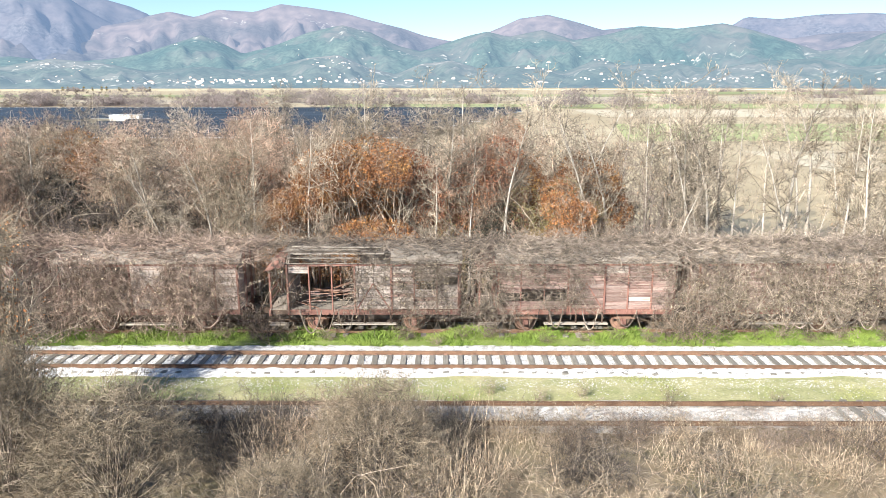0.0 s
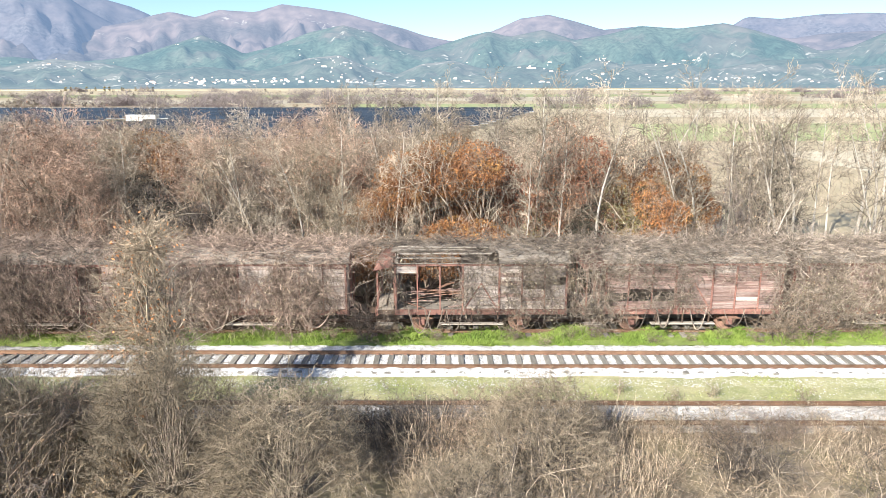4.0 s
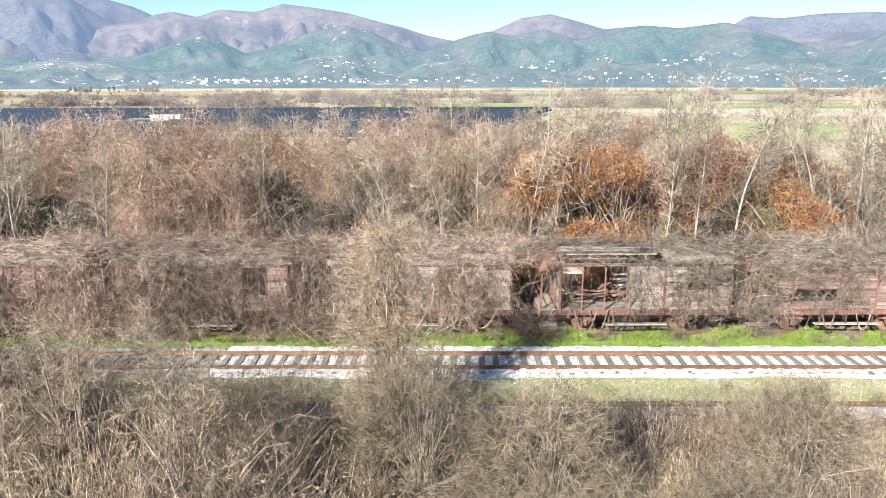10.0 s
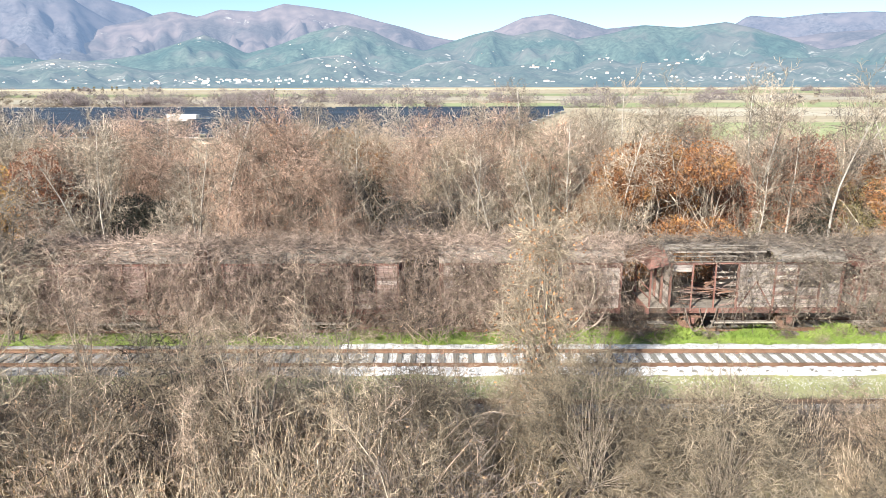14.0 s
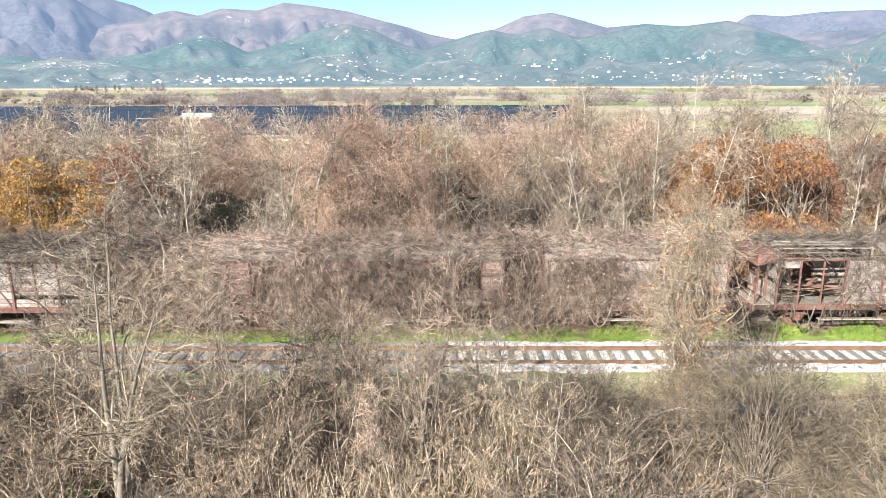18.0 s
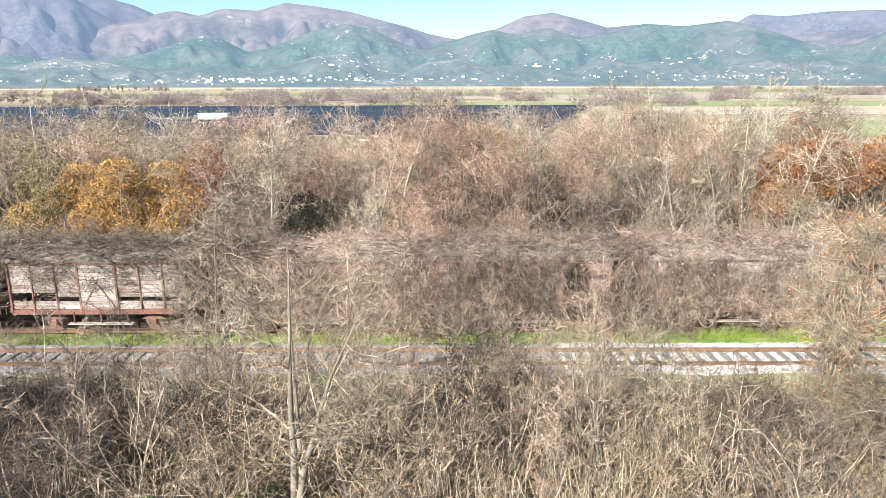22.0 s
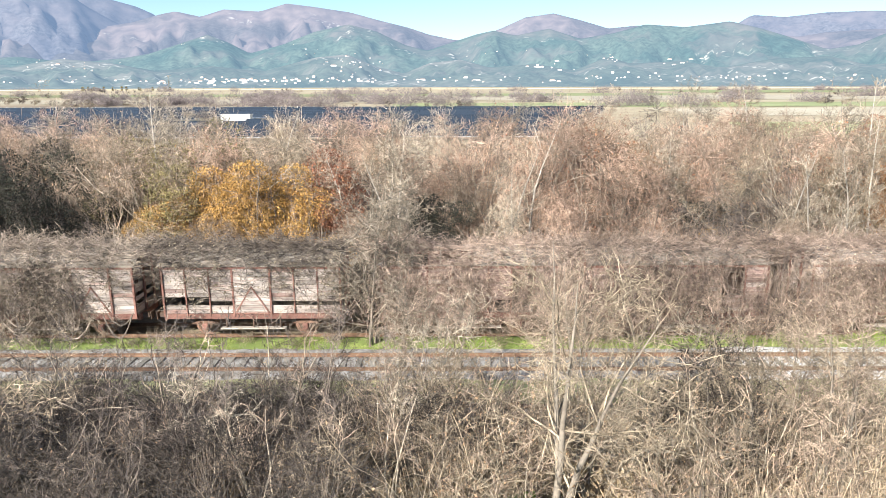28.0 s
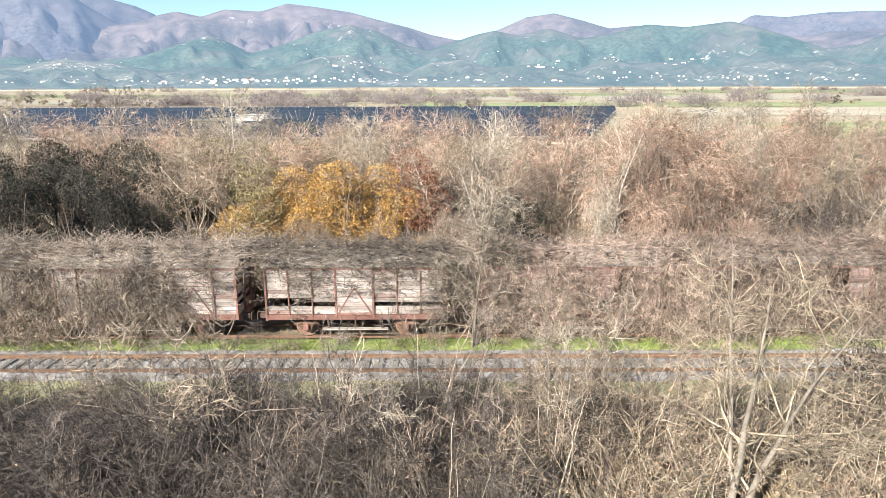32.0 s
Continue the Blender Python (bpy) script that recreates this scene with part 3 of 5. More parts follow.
def turf(name, y0, y1, label, mat):
    """Low mossy turf between the ballast beds."""
    xs, ys = np.arange(-84, 52, 0.5), np.linspace(y0, y1, 6)
    X, Y = np.meshgrid(xs, ys, indexing="ij")
    V = np.stack([X, Y + 0.1 * np.sin(X * 1.3), np.full_like(X, -0.245) + 0.012 * np.sin(X * 2 + Y)], -1).reshape(-1, 3)
    i = np.arange(X.size).reshape(X.shape)
    F = np.stack([i[:-1, :-1], i[1:, :-1], i[1:, 1:], i[:-1, 1:]], -1).reshape(-1, 4)
    ob = tagged(new(name, mesh_np(name, V, F, mat, True)), label, "turf", kind="structure")
    ob.rotation_euler[2] = radians(TURN) * (y0 < 28)
    return ob


turf("turf_strip", 23.7, 25.9, "thin yellow-green turf between two tracks", TURF)
turf("turf_verge", 29.2, 31.2, "green turf beside the wagons", GREEN_TURF)

# loose ballast stones
r = np.random.default_rng(9)
n = 44000
sx, sy = r.uniform(-62, 24, n), np.where(r.random(n) < 0.76, r.uniform(24.9, 29.3, n), r.uniform(21.4, 25.7, n))
# most western chips shrunk, keeping the shade-dark bed dull
size = r.uniform(0.012, 0.034, n) * np.where((sx < -22) & (r.random(n) < 0.85), 0.2, 1.0)
octa = np.array([(1, 0, 0), (0, 1, 0), (-1, 0, 0), (0, -1, 0), (0, 0, 0.8), (0, 0, -0.8)])
jit = r.uniform(0.6, 1.3, (n, 6, 1)) * octa[None]
ca, sn = np.cos(sx * 91), np.sin(sx * 91)
rot = np.stack([jit[..., 0] * ca[:, None] - jit[..., 1] * sn[:, None], jit[..., 0] * sn[:, None] + jit[..., 1] * ca[:, None], jit[..., 2]], -1)
edge = np.minimum(np.minimum(np.abs(sy - 25.65), np.abs(sy - 29.0)), np.minimum(np.abs(sy - 21.35), np.abs(sy - 23.9)))
inside = ((sy > 25.65) & (sy < 29.0)) | ((sy > 21.35) & (sy < 23.9))
sz = np.where(inside, -0.205 - 0.16 * (1 - np.clip(edge / 0.75, 0, 1)) ** 1.3, -0.26) + 0.02
SV = (rot * size[:, None, None] + np.stack([sx, sy, sz], -1)[:, None]).reshape(-1, 3)
sf = np.array([(0, 1, 4), (1, 2, 4), (2, 3, 4), (3, 0, 4), (1, 0, 5), (2, 1, 5), (3, 2, 5), (0, 3, 5)])
SF = (sf[None] + 6 * np.arange(n)[:, None, None]).reshape(-1, 3)
tagged(new("ballast_stones", mesh_np("ballast_stones", SV, SF, STONE)), "loose white limestone chips along the track", "stones", kind="stuff").rotation_euler[2] = radians(TURN)

# ---- wagons ----
YW, HALF, Z0, Z1 = 31.5, 1.35, 1.18, 3.30
PLANK_MESH = {}


def plank_mesh(mat):
    if mat.name not in PLANK_MESH:
        PLANK_MESH[mat.name] = box("plank", 0, -0.02, 0.004, 1, 0.02, 0.186, mat, 0.004)
    return PLANK_MESH[mat.name]


def wheel_mesh():
    bm = bmesh.new()
    rings = [(0.5, -0.02), (0.5, 0.0), (0.49, 0.10), (0.53, 0.105), (0.53, 0.135), (0.42, 0.135), (0.40, 0.07), (0.14, 0.05), (0.12, 0.0)]
    rows = [[bm.verts.new((rr * math.cos(a * math.pi / 14), yy - 0.06, rr * math.sin(a * math.pi / 14))) for a in range(28)] for rr, yy in [(0.12, -0.03), (0.14, 0.0), (0.40, 0.01), (0.42, -0.02)] + rings]
    for p, q in zip(rows, rows[1:]):
        for a in range(28):
            bm.faces.new((p[a], p[(a + 1) % 28], q[(a + 1) % 28], q[a]))
    bm.faces.new(rows[0])
    bm.faces.new(rows[-1][::-1])
    bmesh.ops.recalc_face_normals(bm, faces=bm.faces[:])
    me = bpy.data.meshes.new("wheel")
    bm.to_mesh(me)
    bm.free()
    me.materials.append(RUST)
    return me


def disc_mesh(name, rad, y0, y1, mat, seg=16):
    bm = bmesh.new()
    bmesh.ops.create_cone(bm, cap_ends=True, segments=seg, radius1=rad, radius2=rad, depth=y1 - y0)
    for v in bm.verts:
        v.co = Vector((v.co.x, (y0 + y1) / 2 + v.co.z, v.co.y))
    bmesh.ops.recalc_face_normals(bm, faces=bm.faces[:])
    me = bpy.data.meshes.new(name)
    bm.to_mesh(me)
    bm.free()
    me.materials.append(mat)
    return me


WHEEL = wheel_mesh()
AXLE = disc_mesh("axle", 0.075, -0.7, 0.7, STEEL_DARK, 10)
AXLE_BOX = box("axle_box", -0.13, -0.14, -0.14, 0.13, 0.14, 0.14, STEEL_RED, 0.03)
GUARD = mesh_np("axle_guard", [(-0.55, -0.01, 0.52), (0.55, -0.01, 0.52), (0.2, -0.01, -0.15), (-0.2, -0.01, -0.15), (-0.55, 0.01, 0.52), (0.55, 0.01, 0.52), (0.2, 0.01, -0.15), (-0.2, 0.01, -0.15)],
                [(3, 2, 1, 0), (4, 5, 6, 7), (0, 1, 5, 4), (1, 2, 6, 5), (2, 3, 7, 6), (3, 0, 4, 7)], STEEL_DARK)
SPRING = mesh_np("leaf_spring", *merge([box_arrays((-0.55 + 0.07 * i, -0.045, 0.14 + 0.028 * i, 0.55 - 0.07 * i, 0.045, 0.164 + 0.028 * i)) for i in range(7)]), RUST)
BUFFER = merge([box_arrays((-0.3, -0.11, -0.11, 0.0, 0.11, 0.11)), box_arrays((-0.42, -0.2, -0.18, -0.39, 0.2, 0.18)), box_arrays((-0.39, -0.06, -0.06, -0.3, 0.06, 0.06))])
BUFFER = mesh_np("buffer", *BUFFER, STEEL_DARK)


def beam_xz(name, x0, z0, x1, z1, w, y0, y1, mat):
    """A flat bar in the side's plane from one corner to another."""
    d = Vector((x1 - x0, 0, z1 - z0)).normalized()
    p = Vector((-d.z, 0, d.x)) * w / 2
    a, b = Vector((x0, 0, z0)), Vector((x1, 0, z1))
    V = [(q.x, y, q.z) for y in (y0, y1) for q in (a - p, b - p, b + p, a + p)]
    return mesh_np(name, V, [(0, 1, 2, 3), (7, 6, 5, 4), (0, 4, 5, 1), (1, 5, 6, 2), (2, 6, 7, 3), (3, 7, 4, 0)], mat)


def roof_mesh(L, holes=(), thick=0.05, over=0.12):
    """Barrel roof; holes are stretches (x0, x1, a0, a1) left open."""
    nx, na = 40, 14
    V, F = [], []
    for j, off in enumerate((0.0, thick)):
        for i in range(nx + 1):
            for k in range(na + 1):
                a = k / na * 2 - 1
                y = a * (HALF + 0.1)
                z = Z1 + 0.04 + 0.53 * (1 - abs(a) ** 2.2) + off
                V.append((-over + (L + 2 * over) * i / nx, y, z))
    idx = lambda j, i, k: j * (nx + 1) * (na + 1) + i * (na + 1) + k
    for i in range(nx):
        for k in range(na):
            xm, am = (i + 0.5) / nx * L, (k + 0.5) / na * 2 - 1
            if any(h[0] < xm < h[1] and h[2] < am < h[3] for h in holes):
                continue
            F.append((idx(1, i, k), idx(1, i + 1, k), idx(1, i + 1, k + 1), idx(1, i, k + 1)))
            F.append((idx(0, i, k + 1), idx(0, i + 1, k + 1), idx(0, i + 1, k), idx(0, i, k)))
    for i in range(nx):
        for k, s in ((0, 1), (na, -1)):
            q = (idx(0, i, k), idx(0, i + 1, k), idx(1, i + 1, k), idx(1, i, k))
            F.append(q if s > 0 else q[::-1])
    for k in range(na):
        F.append((idx(0, 0, k + 1), idx(0, 0, k), idx(1, 0, k), idx(1, 0, k + 1)))
        F.append((idx(0, nx, k), idx(0, nx, k + 1), idx(1, nx, k + 1), idx(1, nx, k)))
    return mesh_np("roof", V, F, ROOFING)


def arch_mesh(w):
    """A roof rib."""
    pts = [(a * (HALF + 0.06), Z1 + 0.02 + 0.51 * (1 - abs(a) ** 2.2)) for a in np.linspace(-1, 1, 15)]
    V = [(x, y, z + dz) for x in (0, w) for y, z in pts for dz in (-0.06, 0.0)]
    F = []
    n = 15
    for i in range(n - 1):
        a, b = 2 * i, 2 * i + 2
        F += [(a, a + 1, b + 1, b), (2 * n + a, 2 * n + b, 2 * n + b + 1, 2 * n + a + 1), (a + 1, 2 * n + a + 1, 2 * n + b + 1, b + 1), (a, b, 2 * n + b, 2 * n + a)]
    return mesh_np("roof_rib", V, F, ROOF_PLANK)


ARCH = arch_mesh(0.06)
WALL_ROWS = 11


def wagon(x0, x1, label, mat, missing, platform=0.0, holes=(), roof_planks=(), door_at=3, seed=0):
    """A two-axle covered goods wagon. missing(bay, row) says which boards of the near side are gone."""
    r = np.random.default_rng(seed)
    L = x1 - x0
    wg = thing("goods_wagon", label, "railway wagon", (x0, YW, 0), "derelict goods wagons")
    part("floor", box("floor", 0, -HALF + 0.02, Z0 - 0.06, L, HALF - 0.02, Z0, ROOFING), wg)
    for s in (-1, 1):
        part("sole_bar", box("sole_bar", -platform, s * 1.12 - 0.05, 0.88, L, s * 1.12 + 0.05, Z0 - 0.062, STEEL_DARK, 0.01), wg)
        part("side_sill", box("side_sill", 0, s * HALF - 0.06, Z0 - 0.24, L, s * HALF + 0.045, Z0 - 0.003, STEEL_RED, 0.008), wg)
        part("top_rail", box("top_rail", 0, s * HALF - 0.04, Z1 - 0.09, L, s * HALF + 0.05, Z1 + 0.03, STEEL_RED, 0.008), wg)
    for x in (-platform, L):
        part("headstock", box("headstock", x - 0.06, -1.25, 0.84, x + 0.06, 1.25, Z0 - 0.065, STEEL_RED, 0.01), wg)
    for y in (-0.875, 0.875):
        part("buffer", BUFFER, wg, m=pose(-platform - 0.06, y, 1.0))
        part("buffer", BUFFER, wg, m=pose(L + 0.06, y, 1.0, 0, 0, 180))
    xc = (L - platform) / 2
    for xa in (xc - 2.25, xc + 2.25):
        part("axle", AXLE, wg, m=pose(xa, 0, 0.5))
        for s in (-1, 1):
            part("wheel", WHEEL, wg, m=pose(xa, s * 0.77, 0.5, 0, 0, 0 if s < 0 else 180))
            g = part("axle_guard", GUARD, wg, m=pose(xa, s * 1.1, 0.5))
            part("axle_box", AXLE_BOX, g)
            part("leaf_spring", SPRING, g)
    for s in (-1, 1):
        fb = part("footboard", box("footboard", xc - 1.45, s * 1.42 - 0.14, 0.50, xc + 1.45, s * 1.42 + 0.14, 0.55, ROOF_PLANK, 0.008), wg, "silvered plank footboard")
        for dx in (-1.2, 0, 1.2):
            part("footboard_bracket", box("footboard_bracket", xc + dx - 0.03, s * 1.40 - 0.03, 0.55, xc + dx + 0.03, s * 1.40 + 0.03, 1.05, STEEL_DARK), fb)
    # seven bays, the middle one a sliding door
    dw = 1.65
    bay = (L - dw) / 6
    edges = [0.0]
    for b in range(7):
        edges.append(edges[-1] + (dw if b == door_at else bay))
    post = box("post", -0.045, -0.05, Z0 - 0.12, 0.045, 0.06, Z1, STEEL_RED, 0.008)
    slim = box("post", -0.028, -0.04, Z0 - 0.12, 0.028, 0.05, Z1, STEEL_RED, 0.006)
    for i, e in enumerate(edges):
        strong = i in (0, 7, door_at, door_at + 1)
        for s in (-1, 1):
            part("post", post if strong else slim, wg, m=pose(min(max(e, 0.045), L - 0.045), s * (HALF + 0.035), 0, 0, 0, 0 if s > 0 else 180))
    pm, other = plank_mesh(mat), plank_mesh(PLANK_RED if mat is PLANK_GREY else PLANK_GREY)
    hgt = (Z1 - Z0 - 0.05) / WALL_ROWS
    for b in range(7):
        w = edges[b + 1] - edges[b]
        if b == door_at:
            door = part("door", box("door", edges[b] + 0.04, -HALF - 0.085, Z0 - 0.02, edges[b + 1] - 0.04, -HALF - 0.065, Z0 + 0.06, STEEL_RED), wg, "faded sliding door with diagonal braces")
            for k in range(WALL_ROWS):
                if missing(b, k):
                    continue
                part("door_plank", pm, door, m=pose(edges[b] + 0.05, -HALF - 0.05 + r.normal(0, 0.004), Z0 + 0.02 + k * hgt, 0, r.normal(0, 0.25), 0) @ Matrix.Diagonal((w - 0.10, 1, hgt / 0.193, 1)))
            xm = (edges[b] + edges[b + 1]) / 2
            part("door_brace", beam_xz("door_brace", edges[b] + 0.10, Z0 + 0.08, xm, Z0 + 1.25, 0.06, -HALF - 0.095, -HALF - 0.072, STEEL_RED), door)
            part("door_brace", beam_xz("door_brace", edges[b + 1] - 0.10, Z0 + 0.08, xm, Z0 + 1.25, 0.06, -HALF - 0.12, -HALF - 0.097, STEEL_RED), door)
            part("door_rail", box("door_rail", edges[b] - 1.6, -HALF - 0.12, Z1 - 0.04, edges[b + 1] + 0.1, -HALF - 0.085, Z1 + 0.02, STEEL_RED), wg)
        else:
            for k in range(WALL_ROWS):
                if missing(b, k):
                    continue
                part("plank", other if r.random() < (0.14 if mat is PLANK_GREY else 0.05) else pm, wg, m=pose(edges[b] + 0.02, -HALF + r.normal(0, 0.005), Z0 + 0.01 + k * hgt, 0, r.normal(0, 0.35), 0) @ Matrix.Diagonal((w - 0.04, 1, hgt / 0.193, 1)))
        if not missing(b, 5):
            part("back_panel", box("back_panel", edges[b] + 0.02, HALF - 0.02, Z0 + 0.01, edges[b + 1] - 0.02, HALF + 0.02, Z1 - 0.06, mat), wg)
    for x, s in ((0, -1), (L, 1)):
        for k in range(WALL_ROWS):
            if r.random() < 0.12:
                continue
            part("end_plank", pm, wg, m=pose(x - 0.02 * s, -HALF + 0.03, Z0 + 0.01 + k * hgt, 0, 0, 90) @ Matrix.Diagonal((2 * HALF - 0.06, 1, hgt / 0.193, 1)))
        for y in (-0.5, 0.5):
            part("end_post", box("end_post", x - 0.05 + 0.06 * s, y - 0.05, Z0 - 0.1, x + 0.05 + 0.06 * s, y + 0.05, Z1 + 0.45, STEEL_RED, 0.01), wg)
        pts = [(a * HALF, Z1 + 0.04 + 0.49 * (1 - abs(a) ** 2.2)) for a in np.linspace(-1, 1, 13)]
        V = [(x - 0.03 * s + dx, y, z) for dx in (-0.015, 0.015) for y, z in [(-HALF, Z1)] + pts + [(HALF, Z1)]]
        me = bpy.data.meshes.new("end_gable")
        me.from_pydata(V, [], [tuple(range(15)), tuple(range(29, 14, -1))] + [(i, i + 15, (i + 1) % 15 + 15, (i + 1) % 15) for i in range(15)])
        me.materials.append(mat)
        part("end_gable", me, wg)
    rf = part("roof", roof_mesh(L, holes), wg, "weathered barrel roof, partly stripped")
    for x in np.linspace(0.1, L - 0.16, 7):
        part("roof_rib", ARCH, rf, m=pose(x, 0, 0))
    for xa, xb, a in roof_planks:
        z = Z1 + 0.10 + 0.53 * (1 - abs(a) ** 2.2)
        part("roof_plank", box("roof_plank", xa, a * 1.45 - 0.085, z, xb, a * 1.45 + 0.085, z + 0.03, ROOF_PLANK), rf, m=pose(0, 0, 0, 0, r.normal(0, 0.5), 0))
    if platform:
        hut = part("brake_platform", box("brake_platform", -platform, -1.2, Z0 - 0.06, -0.10, 1.2, Z0 - 0.01, ROOF_PLANK), wg, "open brakeman's platform with a small hipped roof")
        for y in (-1.2, 1.2):
            part("platform_post", box("platform_post", -platform + 0.02, y - 0.04, Z0, -platform + 0.10, y + 0.04, 3.0, STEEL_RED), hut)
        V = [(-platform - 0.1, -1.42, 3.0), (-0.07, -1.42, 3.22), (-0.07, 1.42, 3.22), (-platform - 0.1, 1.42, 3.0), (-platform + 0.15, -0.9, 3.42), (-0.07, -0.9, 3.60), (-0.07, 0.9, 3.60), (-platform + 0.15, 0.9, 3.42)]
        part("platform_roof", mesh_np("platform_roof", V, [(3, 2, 1, 0), (0, 1, 5, 4), (4, 5, 6, 7), (2, 3, 7, 6), (0, 4, 7, 3), (1, 2, 6, 5)], STEEL_RED), hut)
        for z in (1.55, 1.95):
            part("platform_rail", box("platform_rail", -platform + 0.03, -1.2, z, -platform + 0.07, 1.2, z + 0.04, STEEL_RED), hut)
        part("step", box("step", -platform, -1.45, 0.45, -0.1, -1.15, 0.5, ROOF_PLANK), hut)
    return wg


def none_missing(b, k):
    return False


def w_low_gaps(b, k):
    return (b != 3 and k in (2,)) or (b in (0, 1, 5) and k in (2, 3) and not (b == 5 and k == 3))


def w_open(b, k):
    return (b == 0 and k < 9) or b in (1, 2) or (b == 5 and 4 < k < 7) or (b == 6 and 5 < k < 8)


def w_slot(b, k):
    return b in (0, 1, 2) and 2 <= k <= 4 and not (b == 0 and k == 4)


def w_torn(b, k):
    return (b in (1, 2) and k > 1) or (b == 5 and 2 < k < 7)


def w_frames(b, k):
    return (b in (0, 1) and k < 7 and k != 6) or (b in (3, 4) and k < 3) or b == 5


def w_side_gap(b, k):
    return b in (3, 4) and k > 1


def w_holes(b, k):
    return (b == 1 and k < 8) or (b == 5 and k > 3)


wagon(-64.6, -56.7, "derelict goods wagon buried in dry vines", PLANK_GREY, none_missing, seed=1)
wagon(-55.1, -47.05, "derelict goods wagon with grey door, half under vines", PLANK_GREY, w_side_gap, seed=2, door_at=5)
wagon(-45.85, -37.95, "derelict goods wagon with bleached boards and red posts", PLANK_GREY, w_low_gaps, seed=3)
wagon(-36.2, -28.4, "collapsed red goods wagon behind tangled branches", PLANK_RED, w_frames, seed=4, holes=((0.3, 4, -1, -0.2),), roof_planks=((5.2, 7.9, -0.75), (5.0, 7.9, -0.6), (5.4, 7.9, -0.45)))
wagon(-27.0, -19.1, "red goods wagon overgrown by brown vines", PLANK_RED, w_holes, seed=5)
wagon(-17.2, -9.1, "goods wagon with torn boards under dry vines", PLANK_GREY, w_torn, seed=6)
wagon(-6.95, 0.85, "open-sided red goods wagon with broken roof", PLANK_GREY, w_open, platform=0.85, seed=7, holes=((0, 4.6, -0.98, -0.55),),
      roof_planks=((0.1, 3.0, -0.86), (0.2, 4.4, -0.70), (0.1, 3.2, -0.5), (0.6, 4.6, -0.4), (0.1, 2.4, -0.28)))
wagon(2.55, 10.6, "faded red goods wagon with vines on its roof", PLANK_RED, w_slot, platform=0.85, seed=8)
wagon(11.6, 19.4, "derelict goods wagon wholly covered by dry creepers", PLANK_RED, none_missing, seed=9)
wagon(20.9, 28.8, "derelict goods wagon with a rusty roof edge", PLANK_RED, none_missing, seed=10)

# broken boards lying inside the open wagon
r = np.random.default_rng(31)
for i in range(26):
    bx = r.uniform(-6.2, -3.6)
    ob = new("broken_board", box("broken_board", -0.7, -0.07, -0.012, 0.7, 0.07, 0.012, RUST if i % 3 else PLANK_RED))
    ob.matrix_basis = pose(bx, 31.5 + r.uniform(-1.0, 0.7), Z0 + 0.05 + 0.030 * i, r.uniform(-14, 14), r.uniform(-9, 9), r.normal(0, 28))
    tagged(ob, "broken board lying in a heap inside the open wagon", "board", "heap of broken boards")
# ---- vegetation ----


def tree_parts(seed, h, stems, spread, n1, n2, n3, l1, l2, l3, lift=0.12, droop=0, trunk_r=0.10, angle=42, tip=0.006, t_low=0.3, nleaf=0, leaf=0.06, hang=0, lean=0.08, crook=1.0, thick=0.55, fine=0.6):
    """Arrays of trunk, twigs and leaves of a bare tree of height h."""
    r = np.random.default_rng(seed)
    n = stems
    way = np.stack([r.normal(0, spread, n) + lean, r.normal(0, spread, n), np.ones(n)], -1)
    S = np.stack([r.normal(0, 0.12 * (n > 1), n), r.normal(0, 0.12 * (n > 1), n), np.full(n, -0.15)], -1)
    ln = h * r.uniform(0.75 if n > 1 else 0.95, 1.0, n)
    P0 = run(r, S, way, ln, 9, 0.055 * crook, 0.02)
    R0 = trunk_r * r.uniform(0.7, 1.0, (n, 1)) * np.linspace(1, 0.10, 9)[None]
    A = (P0, R0)
    B = sprout(r, A, n1, l1 * h, angle, lift, 0.16 * crook, 6 if crook == 1 else 9, t_low, 0.97, thick, tip * 1.6)
    C = sprout(r, B, n2, l2 * h, angle, lift * 0.6, 0.24 * crook ** 0.5, 5 if crook == 1 else 6, 0.15, 1.0, fine, tip * 1.2)
    D = sprout(r, C, n3, l3 * h, angle, lift * 0.4 - droop, 0.4, 3, 0.1, 1.0, 0.7, tip)
    trunk = strands(*A, 6)
    tw = [strands(*B, 4), strands(*C, 3), strands(*D, 3)]
    if hang:
        at = along(r, B, hang, 0.3)
        H = run(r, at, np.stack([r.normal(0, 0.25, hang), r.normal(0, 0.25, hang), -np.ones(hang)], -1), np.minimum(at[:, 2] * 0.9, h * r.uniform(0.15, 0.6, hang)), 5, 0.10, -0.15)
        tw.append(strands(H, np.full((hang, 5), tip * 1.2)))
    twigs = merge(tw)
    lv = leaves(r, along(r, D, nleaf, 0.1) + r.normal(0, 0.05, (nleaf, 3)), leaf) if nleaf else None
    return trunk, twigs, lv


